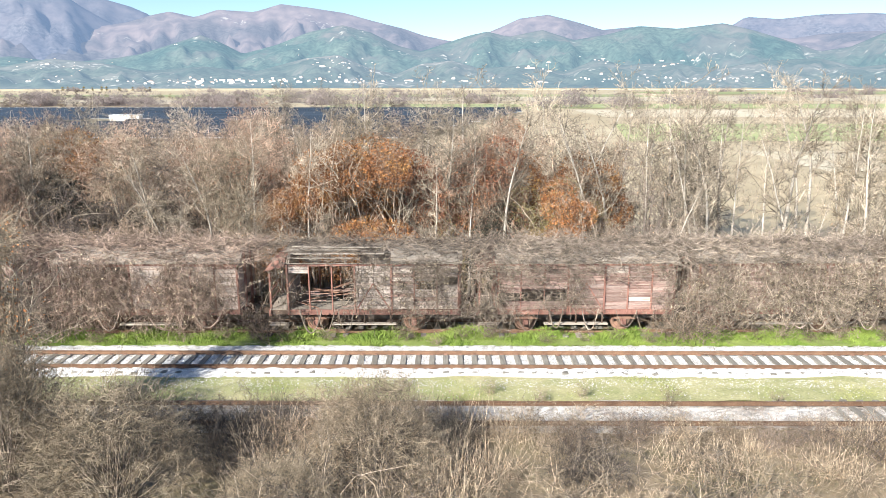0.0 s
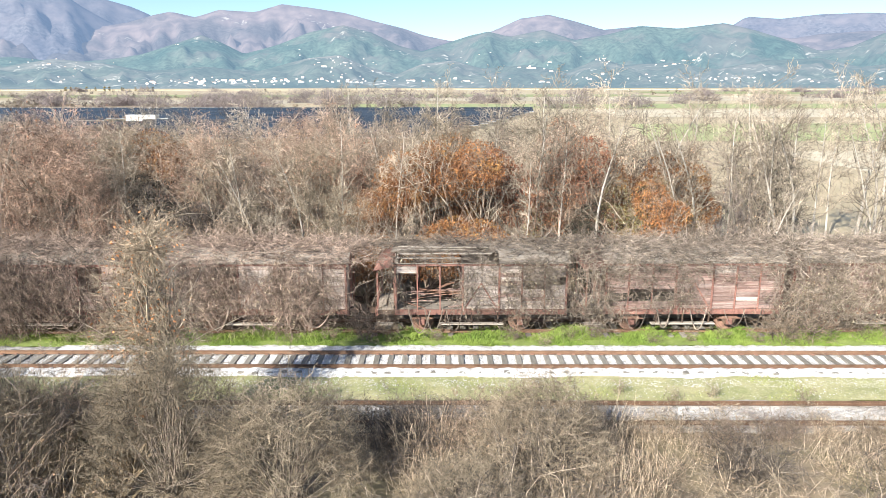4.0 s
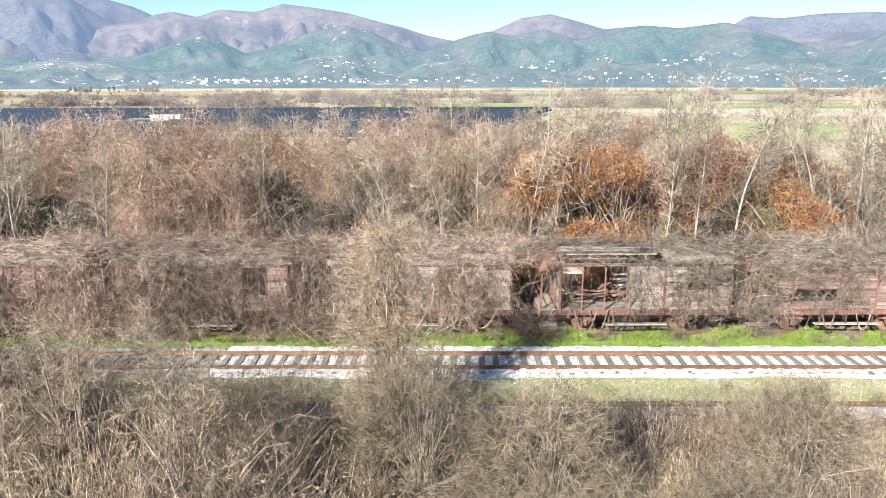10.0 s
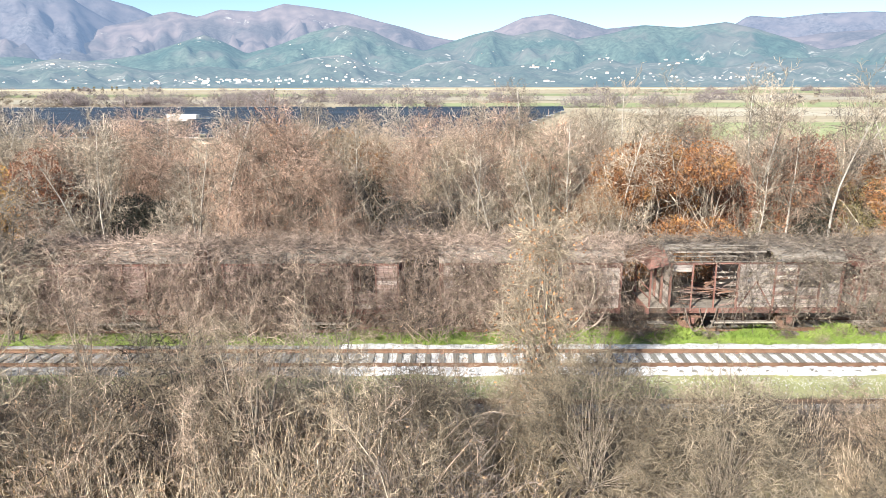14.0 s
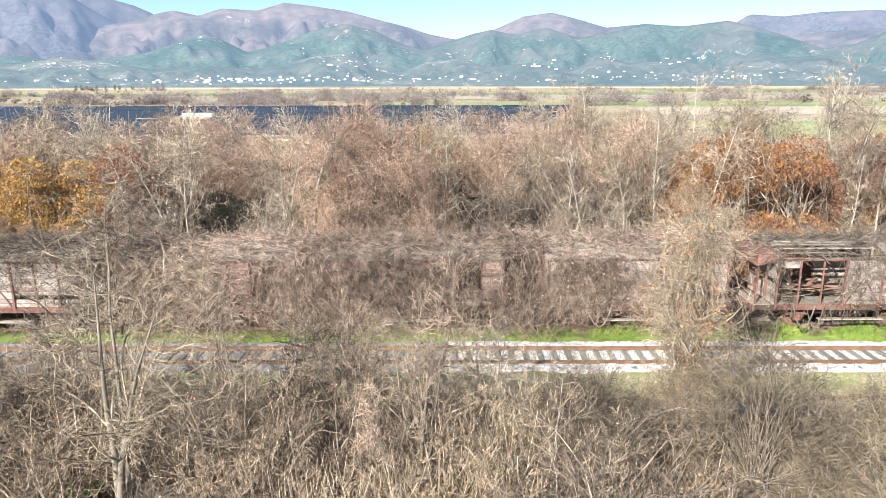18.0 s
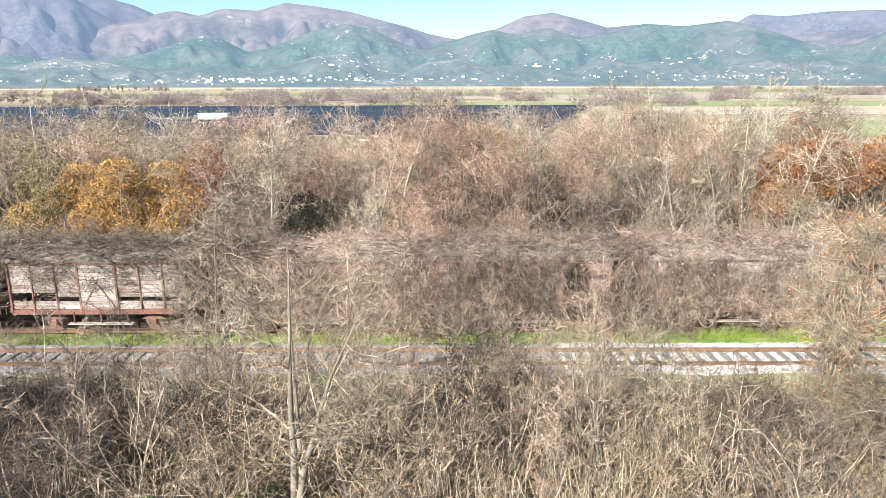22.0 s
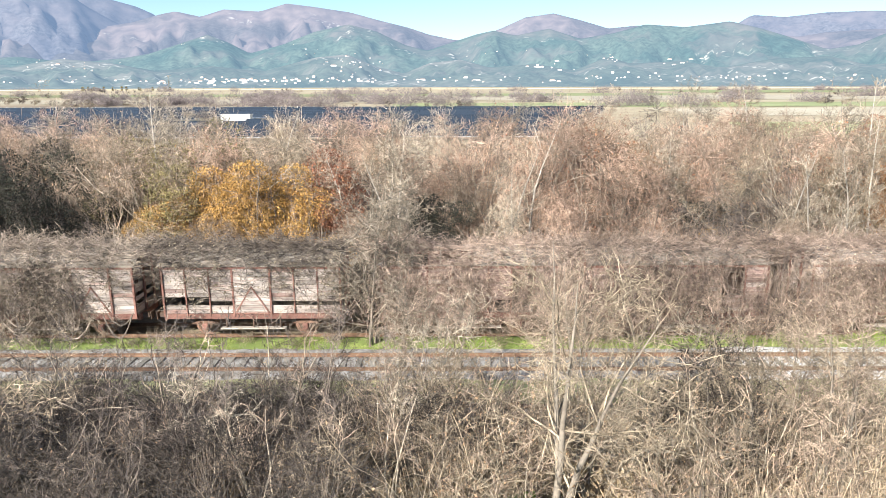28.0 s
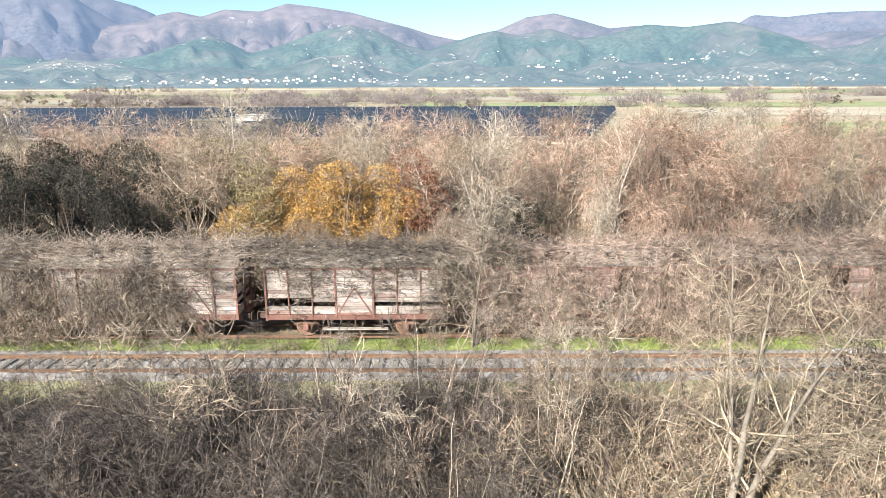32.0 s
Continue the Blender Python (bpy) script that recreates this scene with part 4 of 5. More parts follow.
def lump_parts(seed, h, stems, width, lumps, twigs, tip=0.0085, nleaf=0, leaf=0.09, hang=0, low=0.15, bare=0):
    """Trunk, twigs and leaves of a tree whose crown is made of rounded, tangled clumps."""
    r = np.random.default_rng(seed)
    way = np.stack([r.normal(0, 0.14, stems), r.normal(0, 0.14, stems), np.ones(stems)], -1)
    S = np.stack([r.normal(0, 0.15, stems), r.normal(0, 0.15, stems), np.full(stems, -0.15)], -1)
    A = run(r, S, way, h * r.uniform(0.65, 0.9, stems), 9, 0.06, 0.01)
    AR = 0.07 * r.uniform(0.7, 1.1, (stems, 1)) * np.linspace(1, 0.2, 9)[None]
    # clump middles: a full crown, widest at half height
    zc = np.sort(r.uniform(low, 0.88, lumps)) * h
    w = width * np.sqrt(np.clip(1 - ((zc / h - 0.45) / 0.6) ** 2, 0.05, 1))
    a = r.uniform(0, 2 * np.pi, lumps)
    rr = np.sqrt(r.uniform(0.05, 1, lumps)) * w
    M = np.stack([np.cos(a) * rr, np.sin(a) * rr, zc], -1)
    M[-1] = (r.normal(0, 0.3), r.normal(0, 0.3), h * 0.86)
    rad = r.uniform(0.8, 1.45, lumps) * h / 9.0
    # limbs from the stems to the clumps
    who = r.integers(0, stems, lumps)
    base = A[who, np.clip((zc / h * 8 - 1.5).astype(int), 1, 7)]
    limb = base[:, None] * (1 - np.linspace(0, 1, 5))[None, :, None] + M[:, None] * np.linspace(0, 1, 5)[None, :, None]
    limb[:, 1:-1] += r.normal(0, 0.12, (lumps, 3, 3))
    out = [strands(limb, np.full((lumps, 1), 0.035) * np.linspace(1, 0.45, 5)[None], 4)]
    # longer shoots through each clump, then its twigs
    n = twigs // 5
    k = r.choice(lumps, n, p=rad ** 2 / (rad ** 2).sum())
    d = unit(r.normal(0, 1, (n, 3)))
    L = run(r, M[k] + d * rad[k, None] * 0.1, d + np.array([0, 0, 0.15]), rad[k] * r.uniform(0.8, 1.35, n), 5, 0.22, -0.06)
    out.append(strands(L, np.full((n, 1), tip * 1.5) * np.linspace(1.2, 0.5, 5)[None]))
    k = r.choice(lumps, twigs, p=rad ** 2 / (rad ** 2).sum())
    d = unit(r.normal(0, 1, (twigs, 3)))
    tufts = max(12, twigs // 13)
    tk = r.choice(lumps, tufts, p=rad ** 2 / (rad ** 2).sum())
    tc = M[tk] + unit(r.normal(0, 1, (tufts, 3))) * (rad[tk] * r.uniform(0.3, 1.05, tufts) ** 0.5)[:, None] * np.array([1, 1, 0.85])
    at = tc[r.integers(0, tufts, twigs)] + r.normal(0, 0.11, (twigs, 3)) * h / 9.0
    T = run(r, at, d * 0.5 + r.normal(0, 0.6, (twigs, 3)), r.uniform(0.2, 0.7, twigs), 4, 0.42, -0.05)
    out.append(strands(T, np.full((twigs, 4), tip) * r.uniform(0.6, 1.4, (twigs, 1))))
    if hang:
        k = r.integers(0, lumps, hang)
        s = M[k] + r.normal(0, 0.7, (hang, 3)) * (1, 1, 0.4)
        H = run(r, s, np.stack([r.normal(0, 0.2, hang), r.normal(0, 0.2, hang), -np.ones(hang)], -1), np.minimum(s[:, 2], r.uniform(1, 4.5, hang)).clip(0.3), 5, 0.10, -0.1)
        out.append(strands(H, np.full((hang, 5), tip)))
    lv = None
    if nleaf:
        k = r.choice(lumps, nleaf, p=rad ** 2 / (rad ** 2).sum())
        d = unit(r.normal(0, 1, (nleaf, 3)))
        lv = leaves(r, M[k] + d * (rad[k] * r.uniform(0.45, 1.05, nleaf) ** 0.4)[:, None] * np.array([1, 1, 0.85]), leaf)
    # pale crooked limbs showing through the tangle
    limbs = None
    if bare:
        at = along(r, (A, None), bare, 0.35)
        a = r.uniform(0, 2 * np.pi, bare)
        way = np.stack([np.cos(a), np.sin(a), r.uniform(0.2, 1.5, bare)], -1)
        Q = run(r, at, way, np.minimum(h * r.uniform(0.18, 0.42, bare), (h * 1.04 - at[:, 2]).clip(0.8)), 8, 0.20, 0.02)
        QR = r.uniform(0.014, 0.030, (bare, 1)) * np.linspace(1, 0.35, 8)[None]
        limbs = merge([strands(Q, QR, 4), strands(*sprout(r, (Q, QR), bare * 3, 0.12 * h, 48, 0.04, 0.22, 4, 0.25, 1.0, 0.6, tip), 3)])
    return strands(A, AR, 6), merge(out), lv, limbs


def tree_kind(name, label, category, group, arrays, bark, twig, leafmat=None, limb=None):
    """A thing out of tree arrays, each stem of a tree a part of its own."""
    trunk, tw, lv = arrays[:3]
    t = thing(name, label, category, (0, 0, -200), group)
    if category == "tree":
        for k in range(len(trunk[0]) // 54):
            part("trunk", mesh_np("trunk", trunk[0][54 * k:54 * k + 54], trunk[1][:48], bark, True), t)
    else:
        tagged(part("cane_tangle", mesh_np("cane_tangle", *trunk, bark, True), t), kind="stuff")
    tagged(part("crown", mesh_np("crown", *tw, twig), t), kind="stuff")
    if lv is not None:
        tagged(part("foliage", mesh_np("foliage", *lv, leafmat), t), kind="stuff")
    if len(arrays) > 3 and arrays[3] is not None:
        tagged(part("branchwork", mesh_np("branchwork", *arrays[3], limb or TWIG_LIMB), t, "pale crooked limbs"), kind="stuff")
    return t


FIRST = set()


def plant(kind, x, y, turn, size, tall=1.0):
    """Put a tree or a shrub on the ground; the first one is the model itself."""
    z = float(ground_height(np.array(x), np.array(y)))
    m = pose(x, y, z, 0, 0, turn)
    if kind.name not in FIRST:
        FIRST.add(kind.name)
        ob = kind
        ob.matrix_basis = m
    else:
        ob = copy_thing(kind, m)
    ob.scale = (size, size, size * tall)
    return ob


WOOD = "trees of the wood behind the wagons"
T = dict(tip=0.0085)
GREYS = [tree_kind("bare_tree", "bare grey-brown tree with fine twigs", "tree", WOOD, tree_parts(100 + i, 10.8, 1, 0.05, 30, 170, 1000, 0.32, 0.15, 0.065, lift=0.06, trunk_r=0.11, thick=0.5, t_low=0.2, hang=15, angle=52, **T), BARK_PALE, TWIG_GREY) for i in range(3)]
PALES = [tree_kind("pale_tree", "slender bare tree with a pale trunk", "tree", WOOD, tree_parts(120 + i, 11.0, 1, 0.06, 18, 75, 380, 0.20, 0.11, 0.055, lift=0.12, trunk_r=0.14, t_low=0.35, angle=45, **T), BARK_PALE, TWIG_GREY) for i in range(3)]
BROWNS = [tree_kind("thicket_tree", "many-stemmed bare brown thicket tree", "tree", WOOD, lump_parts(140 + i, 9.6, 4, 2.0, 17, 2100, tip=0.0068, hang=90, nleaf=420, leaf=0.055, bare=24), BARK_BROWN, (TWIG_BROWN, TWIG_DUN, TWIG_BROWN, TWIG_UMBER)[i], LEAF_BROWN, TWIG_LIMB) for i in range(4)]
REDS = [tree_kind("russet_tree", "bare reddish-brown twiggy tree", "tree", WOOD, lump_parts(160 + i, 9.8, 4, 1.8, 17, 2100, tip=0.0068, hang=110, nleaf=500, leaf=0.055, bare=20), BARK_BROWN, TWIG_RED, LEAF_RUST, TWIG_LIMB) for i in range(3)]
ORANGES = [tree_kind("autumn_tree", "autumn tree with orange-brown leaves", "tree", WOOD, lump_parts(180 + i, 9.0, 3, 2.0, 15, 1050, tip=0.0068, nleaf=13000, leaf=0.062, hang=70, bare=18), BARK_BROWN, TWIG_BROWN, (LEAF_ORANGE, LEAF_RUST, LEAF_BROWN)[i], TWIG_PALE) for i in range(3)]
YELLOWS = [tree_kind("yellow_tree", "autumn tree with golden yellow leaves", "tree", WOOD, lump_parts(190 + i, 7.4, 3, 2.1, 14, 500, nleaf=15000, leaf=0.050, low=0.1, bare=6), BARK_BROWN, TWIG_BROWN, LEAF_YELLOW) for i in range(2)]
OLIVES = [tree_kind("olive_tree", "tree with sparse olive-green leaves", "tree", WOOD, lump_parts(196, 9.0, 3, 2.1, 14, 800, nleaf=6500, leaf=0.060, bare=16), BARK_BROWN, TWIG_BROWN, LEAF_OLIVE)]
# near-black leaves: ivy in the west, painted shade of hollows elsewhere
DARKS = [tree_kind("ivy_tree", "dark ivy tree, also standing in for shady hollows", "tree", WOOD, lump_parts(200 + i, 8.8, 3, 2.3, 15, 900, nleaf=11000, leaf=0.060, low=0.05, hang=60), BARK_BROWN, TWIG_DARK, LEAF_DARK) for i in range(2)]
FAR_BUSHES = [tree_kind("far_tree", "grey-brown bare tree out on the plain", "tree", "trees on the plain", lump_parts(230 + i, 8.0, 3, 2.6, 9, 220, tip=0.09), BARK_BROWN, (TWIG_DUN, TWIG_DARK)[i]) for i in range(2)]
FAR_DARK = tree_kind("far_conifer", "dark evergreen tree far out on the plain", "tree", "evergreens on the plain", lump_parts(240, 9.0, 1, 1.8, 9, 120, tip=0.05, nleaf=900, leaf=0.35, low=0.05), BARK_BROWN, TWIG_DARK, LEAF_OLIVE)

rng = np.random.default_rng(21)
# trees that stand out, by place
for kinds, spots in (
    ((ORANGES[0], ORANGES[1], ORANGES[0]), ((-7.2, 40.2, 0.95), (0.8, 39.6, 0.9), (8.0, 38.8, 0.9), (4.8, 40.6, 1.0), (-11.2, 41.5, 0.9), (-5.6, 38.5, 1.0), (-3.0, 37.6, 1.05), (-1.4, 40.0, 0.95), (-4.4, 41.5, 1.1), (-8.8, 38.0, 0.75), (2.8, 39.0, 1.02), (-21.5, 43.5, 1.05), (-24.0, 46.0, 1.05), (-39.6, 38.5, 0.95), (6.4, 36.4, 0.8))),
    (YELLOWS, ((-42.4, 36.8, 1.15), (-44.4, 37.4, 1.1), (-40.6, 36.4, 1.08), (-46.2, 38.0, 1.05), (-43.6, 35.4, 0.7), (5.2, 36.3, 0.62), (-19.0, 38.0, 0.6), (-48.6, 36.6, 0.8))),
    (OLIVES, ((-48.2, 38.6, 1.08), (-50.4, 39.6, 1.05), (-46.5, 42.0, 1.1), (0.9, 38.0, 0.7), (-52.0, 42.5, 1.1), (4.6, 37.0, 0.8), (6.9, 37.6, 0.85), (-47.4, 37.2, 0.85), (-45.2, 39.6, 1.0))),
    # those east of x = -35 are added to darken shady hollows
    (DARKS, ((-58.5, 41.0, 1.05), (-55.6, 40.2, 1.0), (-61.5, 42.5, 1.05), (-64.5, 41.0, 1.05), (-53.4, 39.5, 0.8), (-68, 42, 1.0), (-57.0, 43.5, 1.1), (-60.0, 39.0, 0.85), (-54.6, 36.8, 0.78), (-57.6, 37.0, 0.85), (-61.0, 36.6, 0.85), (-52.2, 38.2, 0.7), (-33.9, 38.4, 0.78), (-32.2, 38.2, 0.7), (-33.4, 37.2, 0.5), (-18.4, 38.0, 0.66), (3.4, 36.6, 0.7), (6.0, 38.4, 0.75), (8.2, 39.2, 0.7), (-19.8, 38.6, 0.72), (-17.0, 37.4, 0.62), (-21.2, 38.8, 0.78), (-22.4, 40.5, 0.85))),
    (BROWNS[3:], ((-23.8, 37.0, 0.9), (-21.6, 36.4, 0.8), (-19.2, 36.0, 0.75), (-17.2, 36.6, 0.8), (-25.4, 38.4, 0.95), (-14.6, 37.6, 0.85), (-37.8, 38.6, 0.8))),
    (REDS, ((-26.4, 36.2, 1.05), (-24.8, 37.6, 1.0), (-28.2, 38.0, 0.95), (-23.4, 36.0, 0.85), (-13.0, 40.0, 1.0), (-27.0, 40.5, 1.1), (-15.0, 42.5, 1.0), (-30.5, 43.0, 1.0))),
    (PALES, ((-36.7, 40.0, 0.95), (-35.6, 36.2, 0.75), (9.2, 37.5, 0.95), (12.0, 40.0, 1.0), (14.4, 38.0, 1.0), (15.2, 38.6, 0.95), (17.6, 41.0, 1.05), (19.8, 38.4, 1.0), (22.0, 42.0, 1.0), (24.2, 38.5, 1.0), (26.0, 44.0, 1.0), (13.0, 44.0, 1.0), (18.4, 45.0, 1.0), (-7.4, 42.0, 1.0), (-62.5, 37.5, 0.8), (1.5, 37.0, 0.9), (-30.4, 36.4, 0.85), (-28.9, 37.0, 0.95), (-22.1, 36.8, 0.9), (-15.4, 37.0, 0.85), (-12.2, 36.6, 0.8), (-10.2, 37.6, 0.95), (-25.6, 35.6, 0.75), (-38.2, 37.2, 0.8), (-0.4, 36.4, 0.7), (-14.2, 36.2, 0.8), (3.2, 36.2, 0.9), (-30.0, 35.6, 0.7))),
):
    for j, (x, y, s) in enumerate(spots):
        plant(kinds[j % len(kinds)], x, y, rng.uniform(0, 360), s, rng.uniform(0.95, 1.08))
# the rest of the wood, clear of the places where those stand in front
CLEAR = ((-35.2, -30.6, 39.5), (-20.8, -16.4, 39.5), (-66, -52.5, 41.5), (-51.5, -39.2, 39.0), (-6.6, 0.2, 40.0), (2.4, 4.2, 37.5), (4.4, 7.8, 37.0), (0.2, 2.4, 38.2), (-9.4, -6.6, 38.0))
for y, gap in ((35.4, 2.6), (38.6, 2.5), (42.0, 2.6), (46.0, 2.9), (51.0, 3.4), (57.0, 4.2), (65.0, 5.5)):
    x = -34 - 0.64 * y - 6
    while x < 0.66 * y + 6:
        px, py = x + rng.normal(0, 0.7), y + rng.normal(0, 1.0)
        x += gap * rng.uniform(0.75, 1.25)
        if px > 9 and (y > 55 or rng.random() < 0.34):
            continue
        if any(a < px < b and py < c for a, b, c in CLEAR):
            continue
        pick = rng.random()
        if px > 8:
            kind = PALES[int(rng.integers(3))] if pick < 0.42 else GREYS[int(rng.integers(3))] if pick < 0.75 else BROWNS[int(rng.integers(4))]
        elif pick < 0.36:
            kind = BROWNS[int(rng.integers(4))]
        elif pick < 0.52:
            kind = GREYS[int(rng.integers(3))]
        elif pick < (0.92 if -33 < px < -20 else 0.68):
            kind = REDS[int(rng.integers(3))]
        elif pick < 0.95:
            kind = ORANGES[int(rng.integers(3))] if pick > 0.91 and px > -36 else BROWNS[int(rng.integers(4))]
        else:
            kind = PALES[int(rng.integers(3))]
        s = rng.uniform(0.92, 1.06) * (1 + (0.13 if px > -14 else 0.06) * (y > 41)) if y > 37 else rng.uniform(0.5, 0.8)
        plant(kind, px, py, rng.uniform(0, 360), s)

# bare trees in clumps over the plain
for i in range(34):
    d = rng.uniform(300, 420) if i % 3 == 0 else rng.uniform(420, 1150)
    cx = rng.uniform(-0.72, 0.66) * d - 20
    for k in range(5):
        plant(FAR_BUSHES[int(rng.random() < 0.4)], float(cx + rng.normal(0, 0.03 * d)), float(d + rng.normal(0, 8)), rng.uniform(0, 360), rng.uniform(0.45, 1.0), rng.uniform(0.5, 0.8))

for i in range(14):
    plant(FAR_DARK, -640 + 12.5 * i + float(rng.normal(0, 3)), 1190 + float(rng.normal(0, 6)), rng.uniform(0, 360), rng.uniform(0.6, 0.9))

# ---- foreground brush ----


def dome_arrays(seed, rad, h, count, tip=0.0055):
    """A rounded bush: stems out of the root, then a dense skin of drooping twigs."""
    r = np.random.default_rng(seed)
    n = 60
    a, e = r.uniform(0, 2 * np.pi, n), r.uniform(0.15, 1.0, n)
    way = np.stack([np.cos(a) * (1.05 - e) * rad, np.sin(a) * (1.05 - e) * rad, e * h], -1)
    A = run(r, np.zeros((n, 3)) + r.normal(0, 0.15, (n, 3)) * (1, 1, 0), way, np.linalg.norm(way, axis=1) * 0.9, 7, 0.10, 0.02)
    AR = np.full((n, 1), 0.02) * np.linspace(1, 0.35, 7)[None]
    d = unit(r.normal(0, 1, (count, 3)))
    d[:, 2] = np.abs(d[:, 2])
    lump = 1 + 0.12 * np.sin(d[:, 0] * 5 + seed) * np.cos(d[:, 1] * 4 - seed)
    tufts = count // 11
    td = unit(r.normal(0, 1, (tufts, 3)))
    td[:, 2] = np.abs(td[:, 2])
    who = r.integers(0, tufts, count)
    mid = r.random(count) < 0.7
    d = np.where(mid[:, None], unit(td[who] + r.normal(0, 0.055, (count, 3))), d)
    d[:, 2] = np.abs(d[:, 2])
    depth = np.where(mid, r.uniform(0.82, 1.06, tufts)[who], r.uniform(0.5, 1.0, count) ** 0.6)
    S = d * np.array([rad, rad, h]) * (lump * depth)[:, None]
    B = run(r, S, d * 0.45 + r.normal(0, 0.55, (count, 3)), r.uniform(0.2, 0.6, count), 4, 0.3, -0.06)
    return strands(A, AR, 4), strands(B, np.full((count, 4), tip) * r.uniform(0.7, 1.5, (count, 1)), 3), None


def bramble_arrays(seed, rad, h, canes, twigs, tip=0.006, nleaf=0):
    """Arching canes with side twigs."""
    r = np.random.default_rng(seed)
    S = np.stack([r.normal(0, rad * 0.5, canes), r.normal(0, rad * 0.4, canes), np.full(canes, -0.1)], -1)
    way = np.stack([r.normal(0, 0.45, canes), r.normal(0, 0.45, canes), np.ones(canes)], -1)
    P = run(r, S, way, h * r.uniform(0.6, 1.5, canes), 8, 0.24, -0.09)
    P[..., 2] = np.maximum(P[..., 2], -0.1)
    R = r.choice([0.008, 0.012, 0.018], (canes, 1), p=[0.6, 0.33, 0.07]) * np.linspace(1, 0.4, 8)[None]
    C = sprout(r, (P, R), twigs * 2 // 3, 0.34 * h, 50, 0.02, 0.22, 4, 0.15, 1.0, 0.7, tip)
    D = sprout(r, C, twigs, 0.13 * h, 55, 0.02, 0.4, 3, 0.1, 1.0, 0.7, tip * 0.8)
    lv = leaves(r, along(r, C, nleaf, 0.2), 0.035) if nleaf else None
    return strands(P, R, 4), merge([strands(*C, 3), strands(*D, 3)]), lv


def cane_arrays(seed, rad, h, count):
    """Dry upright stalks, some broken over."""
    r = np.random.default_rng(seed)
    S = np.stack([r.normal(0, rad * 0.6, count), r.normal(0, rad * 0.45, count), np.full(count, -0.1)], -1)
    way = np.stack([r.normal(0.1, 0.28, count), r.normal(0, 0.22, count), np.ones(count)], -1)
    low = r.random(count) < 0.45
    way[low, 2] = r.uniform(0.05, 0.45, low.sum())
    P = run(r, S, way, h * r.uniform(0.5, 1.15, count), 6, 0.05, -0.03)
    P[..., 2] = np.maximum(P[..., 2], r.uniform(-0.05, 0.25, (count, 1)))
    R = np.full((count, 1), 0.012) * np.linspace(1, 0.5, 6)[None]
    B = sprout(r, (P, R), count, 0.22 * h, 40, 0.0, 0.2, 3, 0.4, 1.0, 0.6, 0.006)
    return strands(P, R, 4), strands(*B, 3), leaves(r, along(r, (P, R), count * 2, 0.2), 0.03)


def arch_arrays(seed, h, stems, twigs):
    """Long stems from one root, bowing outwards and over, with sparse side shoots."""
    r = np.random.default_rng(seed)
    S = np.stack([r.normal(0, 0.35, stems), r.normal(0, 0.3, stems), np.full(stems, -0.1)], -1)
    way = np.stack([r.normal(0, 0.42, stems), r.normal(0, 0.35, stems), np.ones(stems)], -1)
    P = run(r, S, way, h * r.uniform(0.55, 1.1, stems), 10, 0.19, -0.085)
    P[..., 2] = np.maximum(P[..., 2], -0.1)
    R = r.uniform(0.008, 0.021, (stems, 1)) * np.linspace(1, 0.3, 10)[None]
    C = sprout(r, (P, R), twigs, 0.26 * h, 55, 0.0, 0.24, 6, 0.15, 1.0, 0.6, 0.0055)
    D = sprout(r, C, twigs * 2, 0.10 * h, 45, 0.02, 0.25, 4, 0.2, 1.0, 0.7, 0.005)
    return strands(P, R, 5), merge([strands(*C, 3), strands(*D, 3)]), None


BRUSH = "bare bushes in front of the tracks"
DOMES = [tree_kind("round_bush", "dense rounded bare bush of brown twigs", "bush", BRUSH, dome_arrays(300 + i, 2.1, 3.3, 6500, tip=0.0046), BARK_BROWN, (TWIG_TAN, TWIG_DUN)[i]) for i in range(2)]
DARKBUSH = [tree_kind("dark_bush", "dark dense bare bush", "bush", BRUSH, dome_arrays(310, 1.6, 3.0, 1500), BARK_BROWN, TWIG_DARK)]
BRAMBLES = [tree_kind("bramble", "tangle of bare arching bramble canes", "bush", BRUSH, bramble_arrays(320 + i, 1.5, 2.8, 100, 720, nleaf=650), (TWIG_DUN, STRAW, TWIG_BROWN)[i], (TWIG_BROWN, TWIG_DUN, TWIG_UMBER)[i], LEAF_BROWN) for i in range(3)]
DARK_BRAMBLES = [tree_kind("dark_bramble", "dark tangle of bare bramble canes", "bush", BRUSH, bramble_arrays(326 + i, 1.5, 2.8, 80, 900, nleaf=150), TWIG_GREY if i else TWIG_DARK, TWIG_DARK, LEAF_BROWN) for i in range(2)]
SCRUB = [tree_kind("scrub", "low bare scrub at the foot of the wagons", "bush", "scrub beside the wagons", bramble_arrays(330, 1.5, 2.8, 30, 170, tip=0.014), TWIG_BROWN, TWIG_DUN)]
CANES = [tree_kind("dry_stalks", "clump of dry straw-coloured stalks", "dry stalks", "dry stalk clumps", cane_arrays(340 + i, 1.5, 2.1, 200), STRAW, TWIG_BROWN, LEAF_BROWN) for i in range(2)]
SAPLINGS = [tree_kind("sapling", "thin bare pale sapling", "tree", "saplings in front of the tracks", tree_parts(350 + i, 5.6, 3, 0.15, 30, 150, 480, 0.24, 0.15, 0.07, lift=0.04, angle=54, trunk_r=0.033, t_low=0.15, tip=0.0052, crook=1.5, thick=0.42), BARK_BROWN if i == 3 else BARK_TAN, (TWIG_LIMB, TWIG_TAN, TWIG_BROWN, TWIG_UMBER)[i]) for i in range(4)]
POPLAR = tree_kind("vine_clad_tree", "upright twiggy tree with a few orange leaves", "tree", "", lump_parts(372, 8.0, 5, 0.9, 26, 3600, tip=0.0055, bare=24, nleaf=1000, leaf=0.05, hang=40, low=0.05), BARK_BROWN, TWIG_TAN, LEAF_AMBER)
